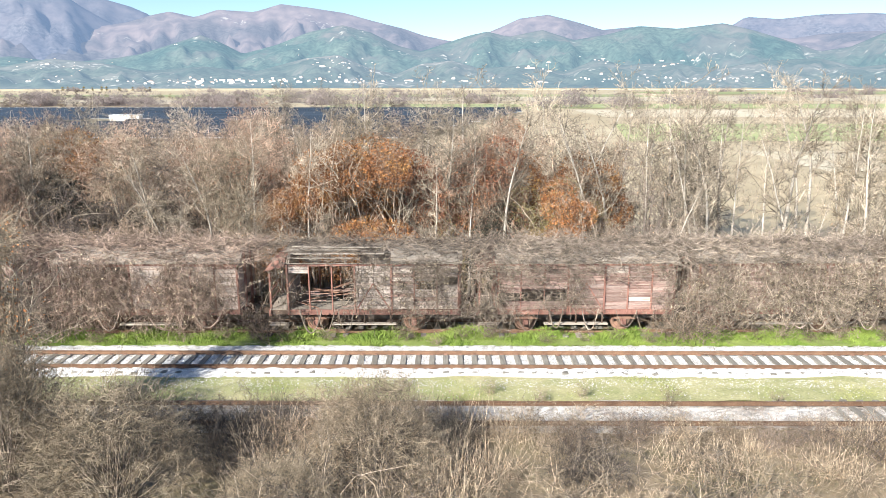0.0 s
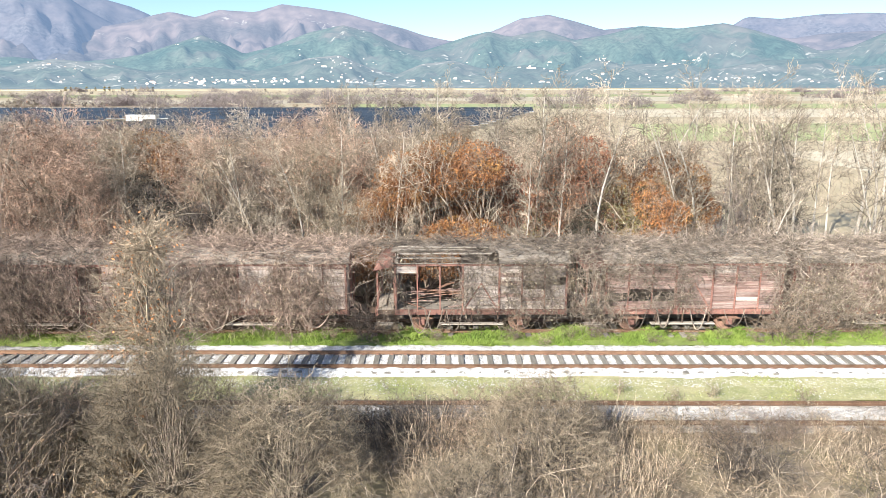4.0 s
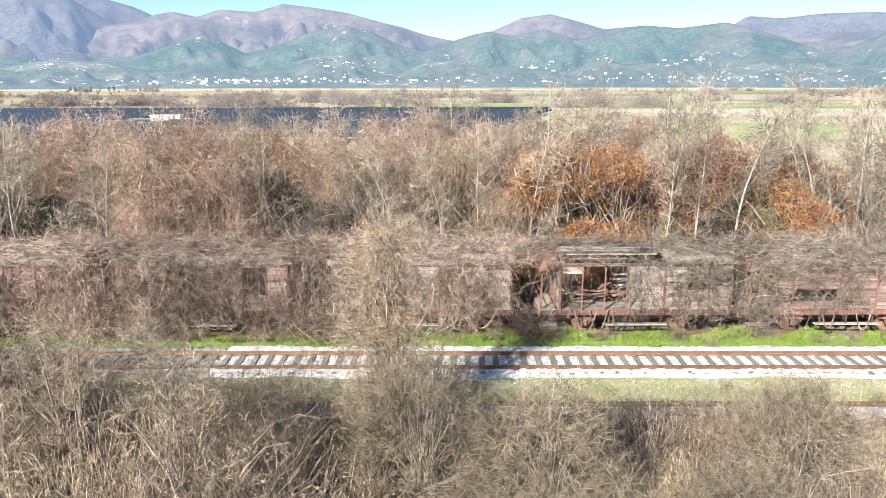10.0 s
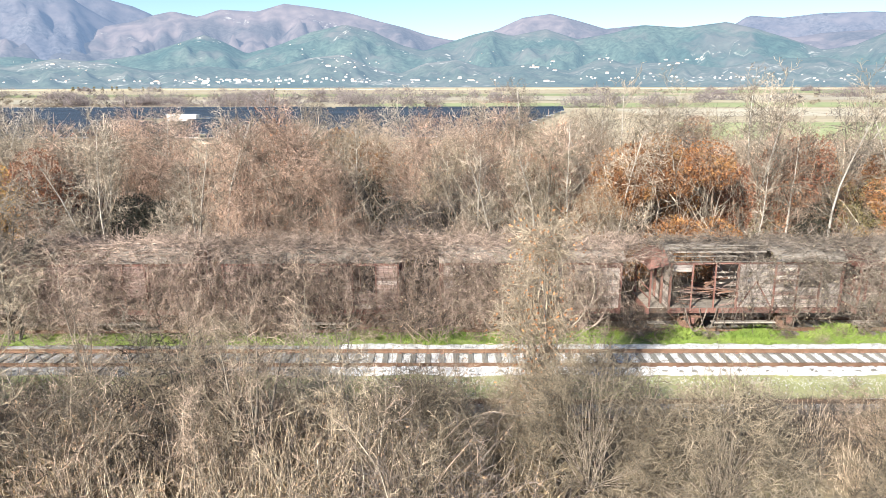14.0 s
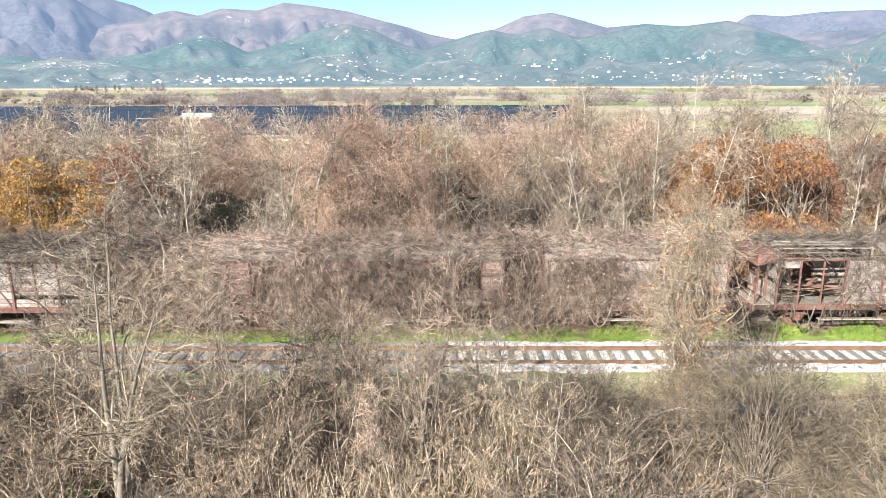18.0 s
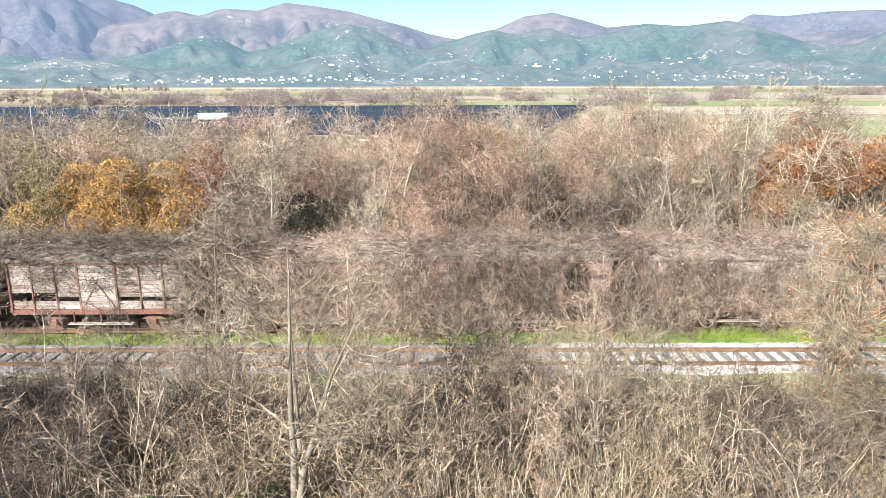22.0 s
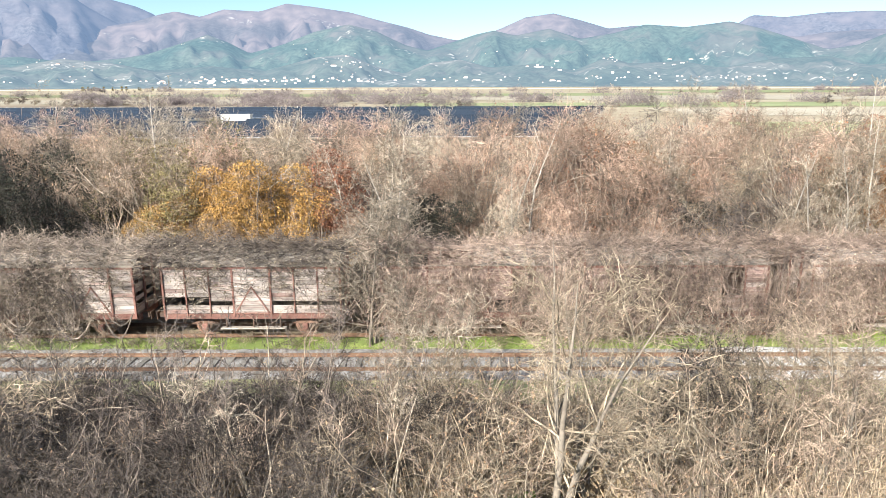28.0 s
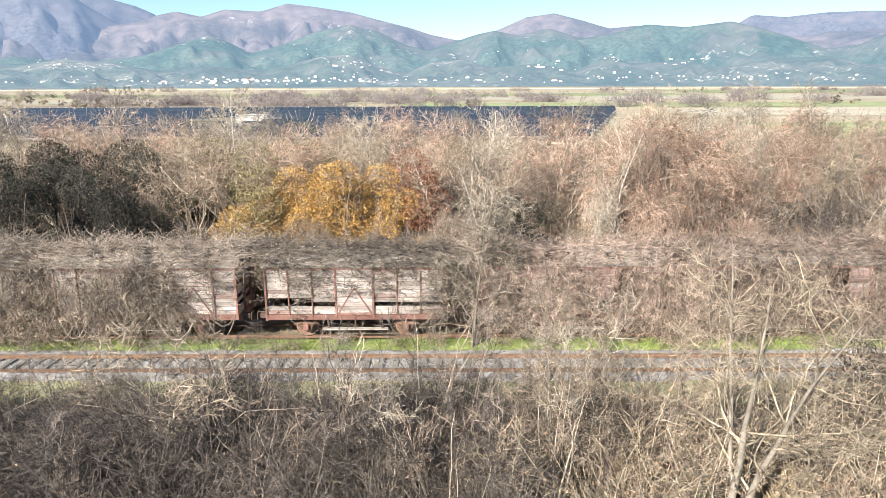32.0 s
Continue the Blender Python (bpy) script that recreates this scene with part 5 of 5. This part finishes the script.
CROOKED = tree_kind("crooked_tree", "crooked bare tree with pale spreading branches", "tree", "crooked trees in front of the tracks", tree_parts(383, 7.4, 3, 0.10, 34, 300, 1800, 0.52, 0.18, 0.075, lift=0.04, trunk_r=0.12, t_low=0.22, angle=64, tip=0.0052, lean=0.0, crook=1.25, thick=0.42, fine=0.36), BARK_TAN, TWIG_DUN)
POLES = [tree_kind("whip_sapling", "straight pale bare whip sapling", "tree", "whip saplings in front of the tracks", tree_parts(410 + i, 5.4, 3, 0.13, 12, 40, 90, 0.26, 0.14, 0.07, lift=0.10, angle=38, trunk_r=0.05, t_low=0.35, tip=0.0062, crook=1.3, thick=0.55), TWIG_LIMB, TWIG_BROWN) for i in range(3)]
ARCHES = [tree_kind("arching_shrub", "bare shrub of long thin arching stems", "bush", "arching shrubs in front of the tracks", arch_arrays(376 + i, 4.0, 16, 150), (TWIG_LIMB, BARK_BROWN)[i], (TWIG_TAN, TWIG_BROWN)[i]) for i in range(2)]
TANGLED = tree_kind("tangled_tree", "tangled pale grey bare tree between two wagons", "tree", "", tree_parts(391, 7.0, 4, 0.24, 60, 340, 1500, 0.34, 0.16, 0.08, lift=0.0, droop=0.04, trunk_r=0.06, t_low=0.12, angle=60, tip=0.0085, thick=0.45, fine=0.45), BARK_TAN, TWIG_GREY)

plant(TANGLED, -36.7, 29.9, 70, 1.15)
plant(POPLAR, -14.0, 21.0, 20, 1.0)
for x, y, turn, s in ((-30.4, 16.9, 40, 1.12), (-22.6, 18.0, 130, 0.78), (-24.6, 18.8, 250, 0.7)):
    plant(CROOKED, x, y, turn, s)
# shrubs crowding over two roofs
for x, y, s in ((-44.8, 33.9, 0.56), (-42.9, 34.0, 0.5), (-50.6, 34.2, 0.55), (-16.0, 34.2, 0.55), (-31.2, 34.0, 0.5), (-17.4, 36.4, 0.5), (-36.2, 35.4, 0.5)):
    plant(BROWNS[int(rng.integers(4))], x, y, rng.uniform(0, 360), s)
for x, y, s, t in ((-9.2, 17.8, 1.1, 1.0), (-1.9, 18.6, 1.0, 0.95), (-12.8, 18.4, 1.1, 1.15), (-4.2, 16.2, 0.9, 0.8), (-17.9, 18.2, 1.0, 1.05), (-14.4, 20.4, 0.75, 1.0)):
    plant(DOMES[int(x < -3)], x, y, rng.uniform(0, 360), s, t)
for x, y, s in ((-22.2, 17.6, 1.15), (-23.6, 18.6, 1.0), (-19.6, 18.4, 0.9), (-17.6, 16.0, 0.85), (-26.4, 17.4, 0.9), (-36.5, 16.8, 0.9), (-39.6, 18.6, 0.95), (-43.4, 17.2, 0.95), (-45.8, 18.4, 1.0), (-48.6, 16.8, 0.9), (-27.8, 19.4, 1.0), (-34.0, 19.0, 0.8), (-41.6, 15.6, 0.9), (-51.0, 17.5, 0.9)):
    plant(SAPLINGS[3 if x < -40 else int(rng.integers(3))], x, y, rng.uniform(0, 360), s)
for y, gap, hs in ((14.4, 1.8, 0.85), (16.8, 1.9, 0.9), (19.0, 1.8, 0.9), (20.8, 2.0, 0.75), (21.9, 2.2, 0.5)):
    x = -38 - 0.64 * y - 3
    while x < 0.64 * y + 3:
        px, py = x + rng.normal(0, 0.4), y + rng.normal(0, 0.45)
        x += gap * rng.uniform(0.8, 1.2)
        if -7.3 < px < -5.5 and py > 15.6 or -32.2 < px < -28.8 and py < 17.6:
            continue
        if px > -7:
            if py > 20.2 + 1.6 * (px < 4):
                continue
            q = rng.random()
            # the dark brambles among these imitate shaded gaps in the brush
            kind = CANES[int(rng.integers(2))] if q < 0.5 else DARK_BRAMBLES[int(rng.integers(2))] if q < 0.7 else BRAMBLES[int(rng.integers(3))]
            s = rng.uniform(0.7, 0.95) * (0.8 if y > 18 else 1.0)
            t = 0.66 if px > 1 else 1.05
        elif px > -16:
            if py > 15.2:
                continue
            kind = BRAMBLES[int(rng.integers(3))] if rng.random() < 0.7 else CANES[0]
            s, t = rng.uniform(0.7, 0.95) * hs, 0.9
        else:
            q = rng.random()
            kind = BRAMBLES[int(rng.integers(3))] if q < 0.38 else ARCHES[int(rng.integers(2))] if q < 0.55 else SAPLINGS[int(rng.integers(3))] if q < 0.68 else CANES[int(rng.integers(2))] if q < 0.92 and px > -42 else DARKBUSH[0]
            s, t = rng.uniform(1.0, 1.45) * hs, 1.1
            if px < -35:
                k = rng.random()
                kind, t = (DARKBUSH[0], 0.9) if k < 0.4 + 0.12 * (px < -43) else (ARCHES[1], 0.9) if k < 0.5 else (DARK_BRAMBLES[int(rng.integers(2))], 1.0)
            if kind in SAPLINGS and px < -34:
                kind = SAPLINGS[3]
            if kind in SAPLINGS:
                s *= 0.75
        plant(kind, px, py, rng.uniform(0, 360), s, t)

# dense row beside the siding, with thin saplings standing over it
for x in np.arange(-64, -16.5, 1.25):
    west = x < -36
    for k in range(2):
        if rng.random() < (0.3 if x < -40 else 0.55):
            plant(POLES[int(rng.integers(3))], x + rng.normal(0, 0.6), rng.uniform(15.5, 20.5), rng.uniform(0, 360), rng.uniform(0.6, 1.05))
    if rng.random() < 0.22:
        continue
    plant((DARK_BRAMBLES[int(rng.integers(2))] if west else BRAMBLES[int(rng.integers(3))]), x + rng.normal(0, 0.3), 21.2 + rng.normal(0, 0.5), rng.uniform(0, 360), rng.uniform(0.5, 0.85) * (1.0 if x > -50 else 0.75), rng.uniform(0.7, 1.0))
    for k in range(3 if x > -50 else 1):
        if rng.random() < 0.4:
            plant(SAPLINGS[(3 if rng.random() < 0.8 else int(rng.integers(1, 3))) if west else int(rng.integers(3))], x + rng.normal(0, 0.5), 20.8 + rng.normal(0, 1.0), rng.uniform(0, 360), rng.uniform(0.85, 1.3))

# low growth over the western tracks
for x in np.arange(-63, -24, 1.15):
    plant(SCRUB[0] if rng.random() < 0.5 else DARK_BRAMBLES[int(rng.integers(2))], x + rng.normal(0, 0.4), rng.uniform(22.3, 25.4), rng.uniform(0, 360), rng.uniform(0.22, 0.46), rng.uniform(0.7, 1.1))
# low scrub creeping over the siding
for x in np.arange(-14, 22, 0.9):
    plant(SCRUB[0], x + rng.normal(0, 0.3), 21.45 + rng.normal(0, 0.25) - 0.35 * (x > 8), rng.uniform(0, 360), rng.uniform(0.3, 0.55) * (0.7 if x > 8 else 1.0), rng.uniform(0.6, 1.0))
for x in np.arange(-3.5, 22, 0.85):
    plant(BRAMBLES[int(rng.choice([0, 2]))] if rng.random() < 0.6 else CANES[int(rng.integers(2))], x + rng.normal(0, 0.3), 20.9 + rng.normal(0, 0.3) - 0.3 * (x > 10), rng.uniform(0, 360), rng.uniform(0.32, 0.5), rng.uniform(0.7, 1.1))
# dark-coloured brush added where the round bushes' shadow falls on the siding
for x, y, s, k in ((-7.0, 20.7, 0.6, 0), (-6.2, 21.5, 0.5, 1), (-4.9, 21.7, 0.52, 0), (-3.4, 21.9, 0.45, 1), (-6.5, 19.2, 0.6, 1), (-2.0, 21.8, 0.42, 0), (-8.4, 21.4, 0.5, 0), (-10.6, 20.9, 0.6, 1), (-5.6, 20.3, 0.62, 0), (-16.2, 21.6, 0.6, 1), (-17.6, 21.8, 0.55, 0)):
    plant(DARK_BRAMBLES[k], x, y, rng.uniform(0, 360), s, 0.95)
for x, y in ((3.7, 23.5), (5.3, 23.9), (1.9, 24.2), (8.4, 23.2), (12.2, 23.3), (-1.4, 24.6)):
    plant(SCRUB[0], x, y, rng.uniform(0, 360), rng.uniform(0.14, 0.24), 1.7)
WEED = tree_kind("green_weed", "low fresh green weed among dry brush", "weed", "green weeds", lump_parts(395, 1.1, 5, 0.5, 8, 120, tip=0.005, nleaf=900, leaf=0.04, low=0.1), TWIG_BROWN, TWIG_BROWN, LEAF_GREEN)
for x, y in ((-27.2, 15.4), (-29.0, 16.8), (-22.6, 15.6), (-33.2, 15.0), (-12.0, 15.2), (-37.0, 16.0), (-43.6, 15.2), (-48.5, 17.0), (-19.0, 15.4), (-31.8, 17.2), (-25.0, 14.8), (-30.0, 14.6), (-34.6, 16.6)):
    plant(WEED, x, y, rng.uniform(0, 360), rng.uniform(0.8, 1.3))

# ---- vines on the wagons ----


def vine_cloak(x0, x1, label, roof, sides, nleaf, seed, mat=VINE, loops=0):
    """Dry creepers lying on a wagon's roof and hanging down its near side in clumps. sides: stretches (xa, xb, strands, lowest z)."""
    r = np.random.default_rng(seed)
    out = []
    n = int(roof * (x1 - x0) * 0.68)
    a = r.uniform(-1.10, 1.0, n)
    sx = r.uniform(x0 - 0.3, x1 + 0.3, n)
    heap = 0.14 + 0.22 * np.sin(sx * 1.9 + seed) * np.sin(sx * 0.7 + 2 * seed)
    S = np.stack([sx, YW + a * 1.45, Z1 + 0.10 + 0.53 * np.maximum(0, 1 - np.abs(a) ** 2.2) + r.uniform(0, 1, n) * np.maximum(0.06, heap)], -1)
    way = np.stack([r.normal(0, 1, n), r.normal(0, 0.6, n), r.normal(0.05, 0.22, n)], -1)
    P = run(r, S, way, r.uniform(0.4, 1.5, n), 5, 0.28, -0.02)
    cap = Z1 + 0.09 + 0.53 * np.maximum(0, 1 - np.abs((P[..., 1] - YW) / 1.45) ** 2.2)
    P[..., 2] = np.where(np.abs(P[..., 1] - YW) < 1.45, np.maximum(P[..., 2], cap), P[..., 2])
    P[..., 1] = np.where(P[..., 2] < Z1, np.minimum(P[..., 1], YW - HALF - 0.13), P[..., 1])
    out.append(strands(P, np.full((n, 5), 0.008) * r.uniform(0.6, 1.6, (n, 1))))
    q = n * 3
    at = along(r, (P, None), q, 0.0)
    Q = run(r, at, np.stack([r.normal(0, 1, q), r.normal(0, 0.8, q), r.normal(0.1, 0.5, q)], -1), r.uniform(0.10, 0.35, q), 3, 0.4, -0.02)
    out.append(strands(Q, np.full((q, 3), 0.006) * r.uniform(0.6, 1.5, (q, 1))))
    tips = [P[:, 2]]
    if loops:
        # thick old stems sagging in bows below the floor
        t = np.linspace(-1, 1, 11)[None]
        cx, w, dip = r.uniform(x0 + 0.6, x1 - 0.6, (loops, 1)), r.uniform(0.3, 0.95, (loops, 1)), r.uniform(0.5, 1.15, (loops, 1))
        H = np.stack([cx + w * t, YW - HALF - r.uniform(0.18, 0.5, (loops, 1)) - 0.1 * np.cos(t * 1.5), 1.3 - dip * (1 - t ** 2) + r.normal(0, 0.015, (loops, 11))], -1)
        out.append(strands(H, r.uniform(0.014, 0.034, (loops, 1)) * np.ones((1, 11)), 5))
    for xa, xb, m, low in sides:
        m = int(m * 0.42)
        clumps = max(2, int((xb - xa) * 1.5))
        cx = r.uniform(xa, xb, clumps)
        cl = low + np.abs(r.normal(0, 0.55, clumps))
        cb = np.abs(r.normal(0.05, 0.22, clumps))
        who = r.integers(0, clumps, m)
        loose = r.random(m) < 0.35
        sx = np.where(loose, r.uniform(xa, xb, m), cx[who] + r.normal(0, 0.28, m))
        top = r.choice([Z1 + 0.15, 2.9, 2.2, 1.6], m, p=[0.55, 0.2, 0.15, 0.10]) + r.normal(0, 0.2, m)
        end = np.maximum(-0.25, np.where(loose, low, cl[who]) + r.exponential(0.6, m) - 0.5)
        k = 8
        t = np.linspace(0, 1, k)[None]
        X = sx[:, None] + r.normal(0, 0.8, (m, 1)) * t + np.cumsum(r.normal(0, 0.15, (m, k)), 1)
        Z = top[:, None] * (1 - t) + np.minimum(end, top - 0.4)[:, None] * t + r.normal(0, 0.05, (m, k))
        Y = YW - HALF - 0.15 - (cb[who] + np.abs(r.normal(0, 0.08, m)))[:, None] * np.sin(np.pi * np.clip(t * 0.8 + 0.2, 0, 1)) + np.cumsum(r.normal(0, 0.04, (m, k)), 1)
        H = np.stack([X, np.minimum(Y, YW - HALF - 0.13), Z], -1)
        out.append(strands(H, np.full((m, k), 0.0062) * r.uniform(0.6, 1.9, (m, 1))))
        g = int(m * 8)
        at = along(r, (H, None), g, 0.0)
        G = run(r, at, np.stack([r.normal(0, 1, g), r.normal(-0.35, 0.5, g), r.normal(-0.1, 0.8, g)], -1), r.uniform(0.15, 0.8, g), 4, 0.4, -0.05)
        G[..., 1] = np.minimum(G[..., 1], YW - HALF - 0.13)
        out.append(strands(G, np.full((g, 4), 0.005) * r.uniform(0.6, 1.6, (g, 1))))
        tips += [H[:, 2], H[:, 4], G[:, 1], G[:, 3]]
    v = thing("creeper", label, "creeper", (0, 0, 0), "creepers over the wagons", kind="stuff")
    tagged(part("stem_tangle", mesh_np("stem_tangle", *merge(out), mat), v), kind="stuff")
    tp = np.concatenate(tips)
    if nleaf:
        tagged(part("dry_foliage", mesh_np("dry_foliage", *leaves(r, tp[r.integers(0, len(tp), nleaf)] + r.normal(0, 0.10, (nleaf, 3)) * (1, 0.3, 1) - (0, 0.06, 0), 0.05), LEAF_DRY), v), kind="stuff")
    return v


vine_cloak(-65.2, -56.2, "mass of dry creepers burying a wagon", 330, ((-65.2, -56.0, 1500, 0.4),), 5000, 401, loops=10)
vine_cloak(-55.8, -46.8, "dry creepers over half a wagon", 330, ((-55.4, -50.2, 1100, 0.3), (-50.2, -47.1, 120, 2.8)), 4200, 402, loops=8)
vine_cloak(-46.4, -37.6, "dry creepers on a wagon roof", 330, ((-46.0, -37.9, 300, 2.9), (-38.4, -37.7, 60, 0.8)), 1800, 403)
vine_cloak(-36.6, -28.0, "tangled creepers over a collapsed wagon", 240, ((-36.2, -28.4, 1300, 0.6), (-28.6, -27.0, 260, 0.2)), 1800, 404, VINE_RED)
vine_cloak(-28.0, -18.6, "brown creepers curtaining a red wagon", 300, ((-27.2, -19.2, 1500, 0.4), (-19.3, -17.2, 300, 0.3)), 2000, 405, VINE_RED, 5)
vine_cloak(-18.4, -8.5, "brown creepers curtaining a wagon", 300, ((-17.6, -14.8, 600, 0.3), (-14.8, -13.3, 230, 1.3), (-13.3, -9.1, 650, 0.4)), 2200, 406, VINE_RED, 6)
vine_cloak(-7.6, 1.4, "creepers trailing from a broken roof", 180, ((-7.6, -7.0, 60, 0.5), (-3.8, 0.6, 200, 2.7), (-1.6, 1.1, 170, 0.7), (-3.9, -3.2, 70, 0.4)), 1200, 407, loops=3)
vine_cloak(1.5, 11.2, "creepers over a faded red wagon", 330, ((1.6, 10.8, 360, 2.8), (1.6, 4.2, 150, 0.3), (5.6, 6.4, 90, 1.4), (10.2, 10.7, 40, 0.5)), 1500, 408, loops=6)
vine_cloak(11.0, 20.2, "dense mat of pale creepers hiding a wagon", 330, ((11.0, 20.2, 1500, 0.6),), 6500, 409, loops=16)
vine_cloak(20.3, 29.0, "mat of creepers over a wagon", 240, ((21.5, 29.0, 700, 0.6),), 1500, 410, loops=8)

# brambles grown up in the gaps between wagons
for x, s, k in ((-27.7, 1.05, 0), (-18.2, 0.95, 2), (-56.0, 1.0, 0), (-8.2, 0.6, 2), (11.2, 0.9, 0)):
    plant(BRAMBLES[k], x, 30.3, rng.uniform(0, 360), s, 1.1)

# scrub at the wagons' feet
for x in np.arange(-64, 24, 1.5):
    if rng.random() < 0.25:
        continue
    plant(SCRUB[0], x + rng.normal(0, 0.4), 29.95 + rng.normal(0, 0.12), rng.uniform(0, 360), rng.uniform(0.22, 0.42), rng.uniform(0.8, 1.3))

for x, y, s in ((-0.2, 29.2, 0.27), (-44.6, 29.1, 0.42), (-45.2, 28.8, 0.34), (-20.4, 29.6, 0.4)):
    plant(SCRUB[0], x, y, rng.uniform(0, 360), s)

# ---- grass ----


def grass(name, x0, x1, y0, y1, count, h, mat, label, seed, patch=0.0):
    r = np.random.default_rng(seed)
    x, y = r.uniform(x0, x1, count), r.uniform(y0, y1, count)
    keep = np.sin(x * 0.8 + 1.3 * np.sin(x * 0.31) + seed) + np.sin(y * 2.1 + x * 0.4) > patch * 2 - 2 + r.normal(0, 0.3, count)
    x, y = x[keep], y[keep]
    n = len(x)
    hh = h * r.uniform(0.4, 1.2, n) * (0.75 + 0.35 * np.sin(x * 1.7 + np.sin(y * 3)))
    a = r.uniform(0, 2 * np.pi, n)
    w = 0.0065
    z = ground_height(x, y) - 0.02
    dx, dy = np.cos(a) * w, np.sin(a) * w
    lx, ly = r.normal(0, 0.35, n) * hh, r.normal(0, 0.35, n) * hh
    V = np.stack([np.stack([x - dx, y - dy, z], -1), np.stack([x + dx, y + dy, z], -1), np.stack([x + lx * 0.4 + dx * 0.6, y + ly * 0.4 + dy * 0.6, z + hh * 0.6], -1), np.stack([x + lx, y + ly, z + hh], -1)], 1).reshape(-1, 3)
    F = np.arange(4 * n).reshape(n, 4)
    return tagged(new(name, mesh_np(name, V, F, mat)), label, "grass", kind="stuff")


grass("grass_verge_west", -66, -17, 29.1, 31.2, 70000, 0.17, GRASS_DRY, "dull mixed grass between track and wagons", 504, 0.35)
grass("grass_patches", -66, -17, 29.1, 31.0, 60000, 0.18, GRASS, "bright green grass in patches beside the track", 505, 0.62)
grass("grass_verge", -18, 26, 29.15, 31.2, 180000, 0.19, GRASS, "lush bright green grass between track and wagons", 501)
grass("grass_strip", -40, 24, 23.6, 25.95, 60000, 0.13, GRASS_DRY, "thin yellow-green grass between the tracks", 502, 0.5)
grass("track_weeds_west", -66, -23, 23.6, 28.9, 46000, 0.20, OCHRE, "dead ochre weeds over the western track bed", 507, 0.6)
grass("grass_fringe", -24, 26, 29.9, 31.1, 80000, 0.37, GRASS, "taller green grass along the wagon wheels", 503, 0.1)
grass("dead_grass", -42, -14, 14.5, 21.2, 90000, 0.8, OCHRE, "ochre dead grass standing under the bare brush", 506, 0.45)

# hedges and thickets over the plain, too far to count
r = np.random.default_rng(77)
lines = []
for i in range(54):
    d = r.uniform(345, 620) if i % 2 else r.uniform(500, 1150)
    n = int(r.integers(2, 7))
    cx = r.uniform(-0.74, 0.64) * d - 18
    lx = cx + r.normal(0, 2.2 * n, n)
    lines.append(np.stack([lx, d + r.normal(0, 5, n), r.uniform(3.0, 7.5, n)], -1))
for cx, d in ((-128, 372), (-172, 395), (-98, 356), (-212, 380), (-60, 410), (24, 440), (-150, 470)):
    lines.append(np.stack([cx + r.normal(0, 7, 5), d + r.normal(0, 4, 5), r.uniform(4.0, 7.0, 5)], -1))
B = np.concatenate(lines)
k = np.repeat(np.arange(len(B)), 260)
d = unit(r.normal(0, 1, (len(k), 3)))
d[:, 2] = np.abs(d[:, 2])
S = d * (B[k, 2] * r.uniform(0.1, 1, len(k)) ** 0.6)[:, None] * (1.3, 1.1, 1.25)
S[:, :2] += B[k, :2]
S[:, 2] += ground_height(S[:, 0], S[:, 1])
H = run(r, S, d * 0.6 + r.normal(0, 0.4, d.shape), r.uniform(0.8, 2.0, len(k)), 2, 0.3, 0.0)
tagged(new("hedgerows", mesh_np("hedgerows", *strands(H, np.full((len(k), 2), 0.075)), TWIG_MAUVE)), "mauve-grey bare thickets far over the plain", "hedge", kind="stuff")

# dark reeds in the ditch behind the solar park
n = 5200
at = np.stack([r.uniform(-250, -85, n), r.normal(306, 1.6, n), np.full(n, -1.1)], -1)
at = at[np.sin(at[:, 0] * 0.11) + r.normal(0, 0.5, n) > -0.5]
n = len(at)
H = run(r, at, np.stack([r.normal(0, 0.5, n), r.normal(0, 0.3, n), np.ones(n)], -1), r.uniform(0.6, 1.9, n), 2, 0.2, 0.0)
tagged(new("ditch_reeds", mesh_np("ditch_reeds", *strands(H, np.full((n, 2), 0.06)), TWIG_DARK)), "dark dead reeds along a far ditch", "reeds", kind="stuff")
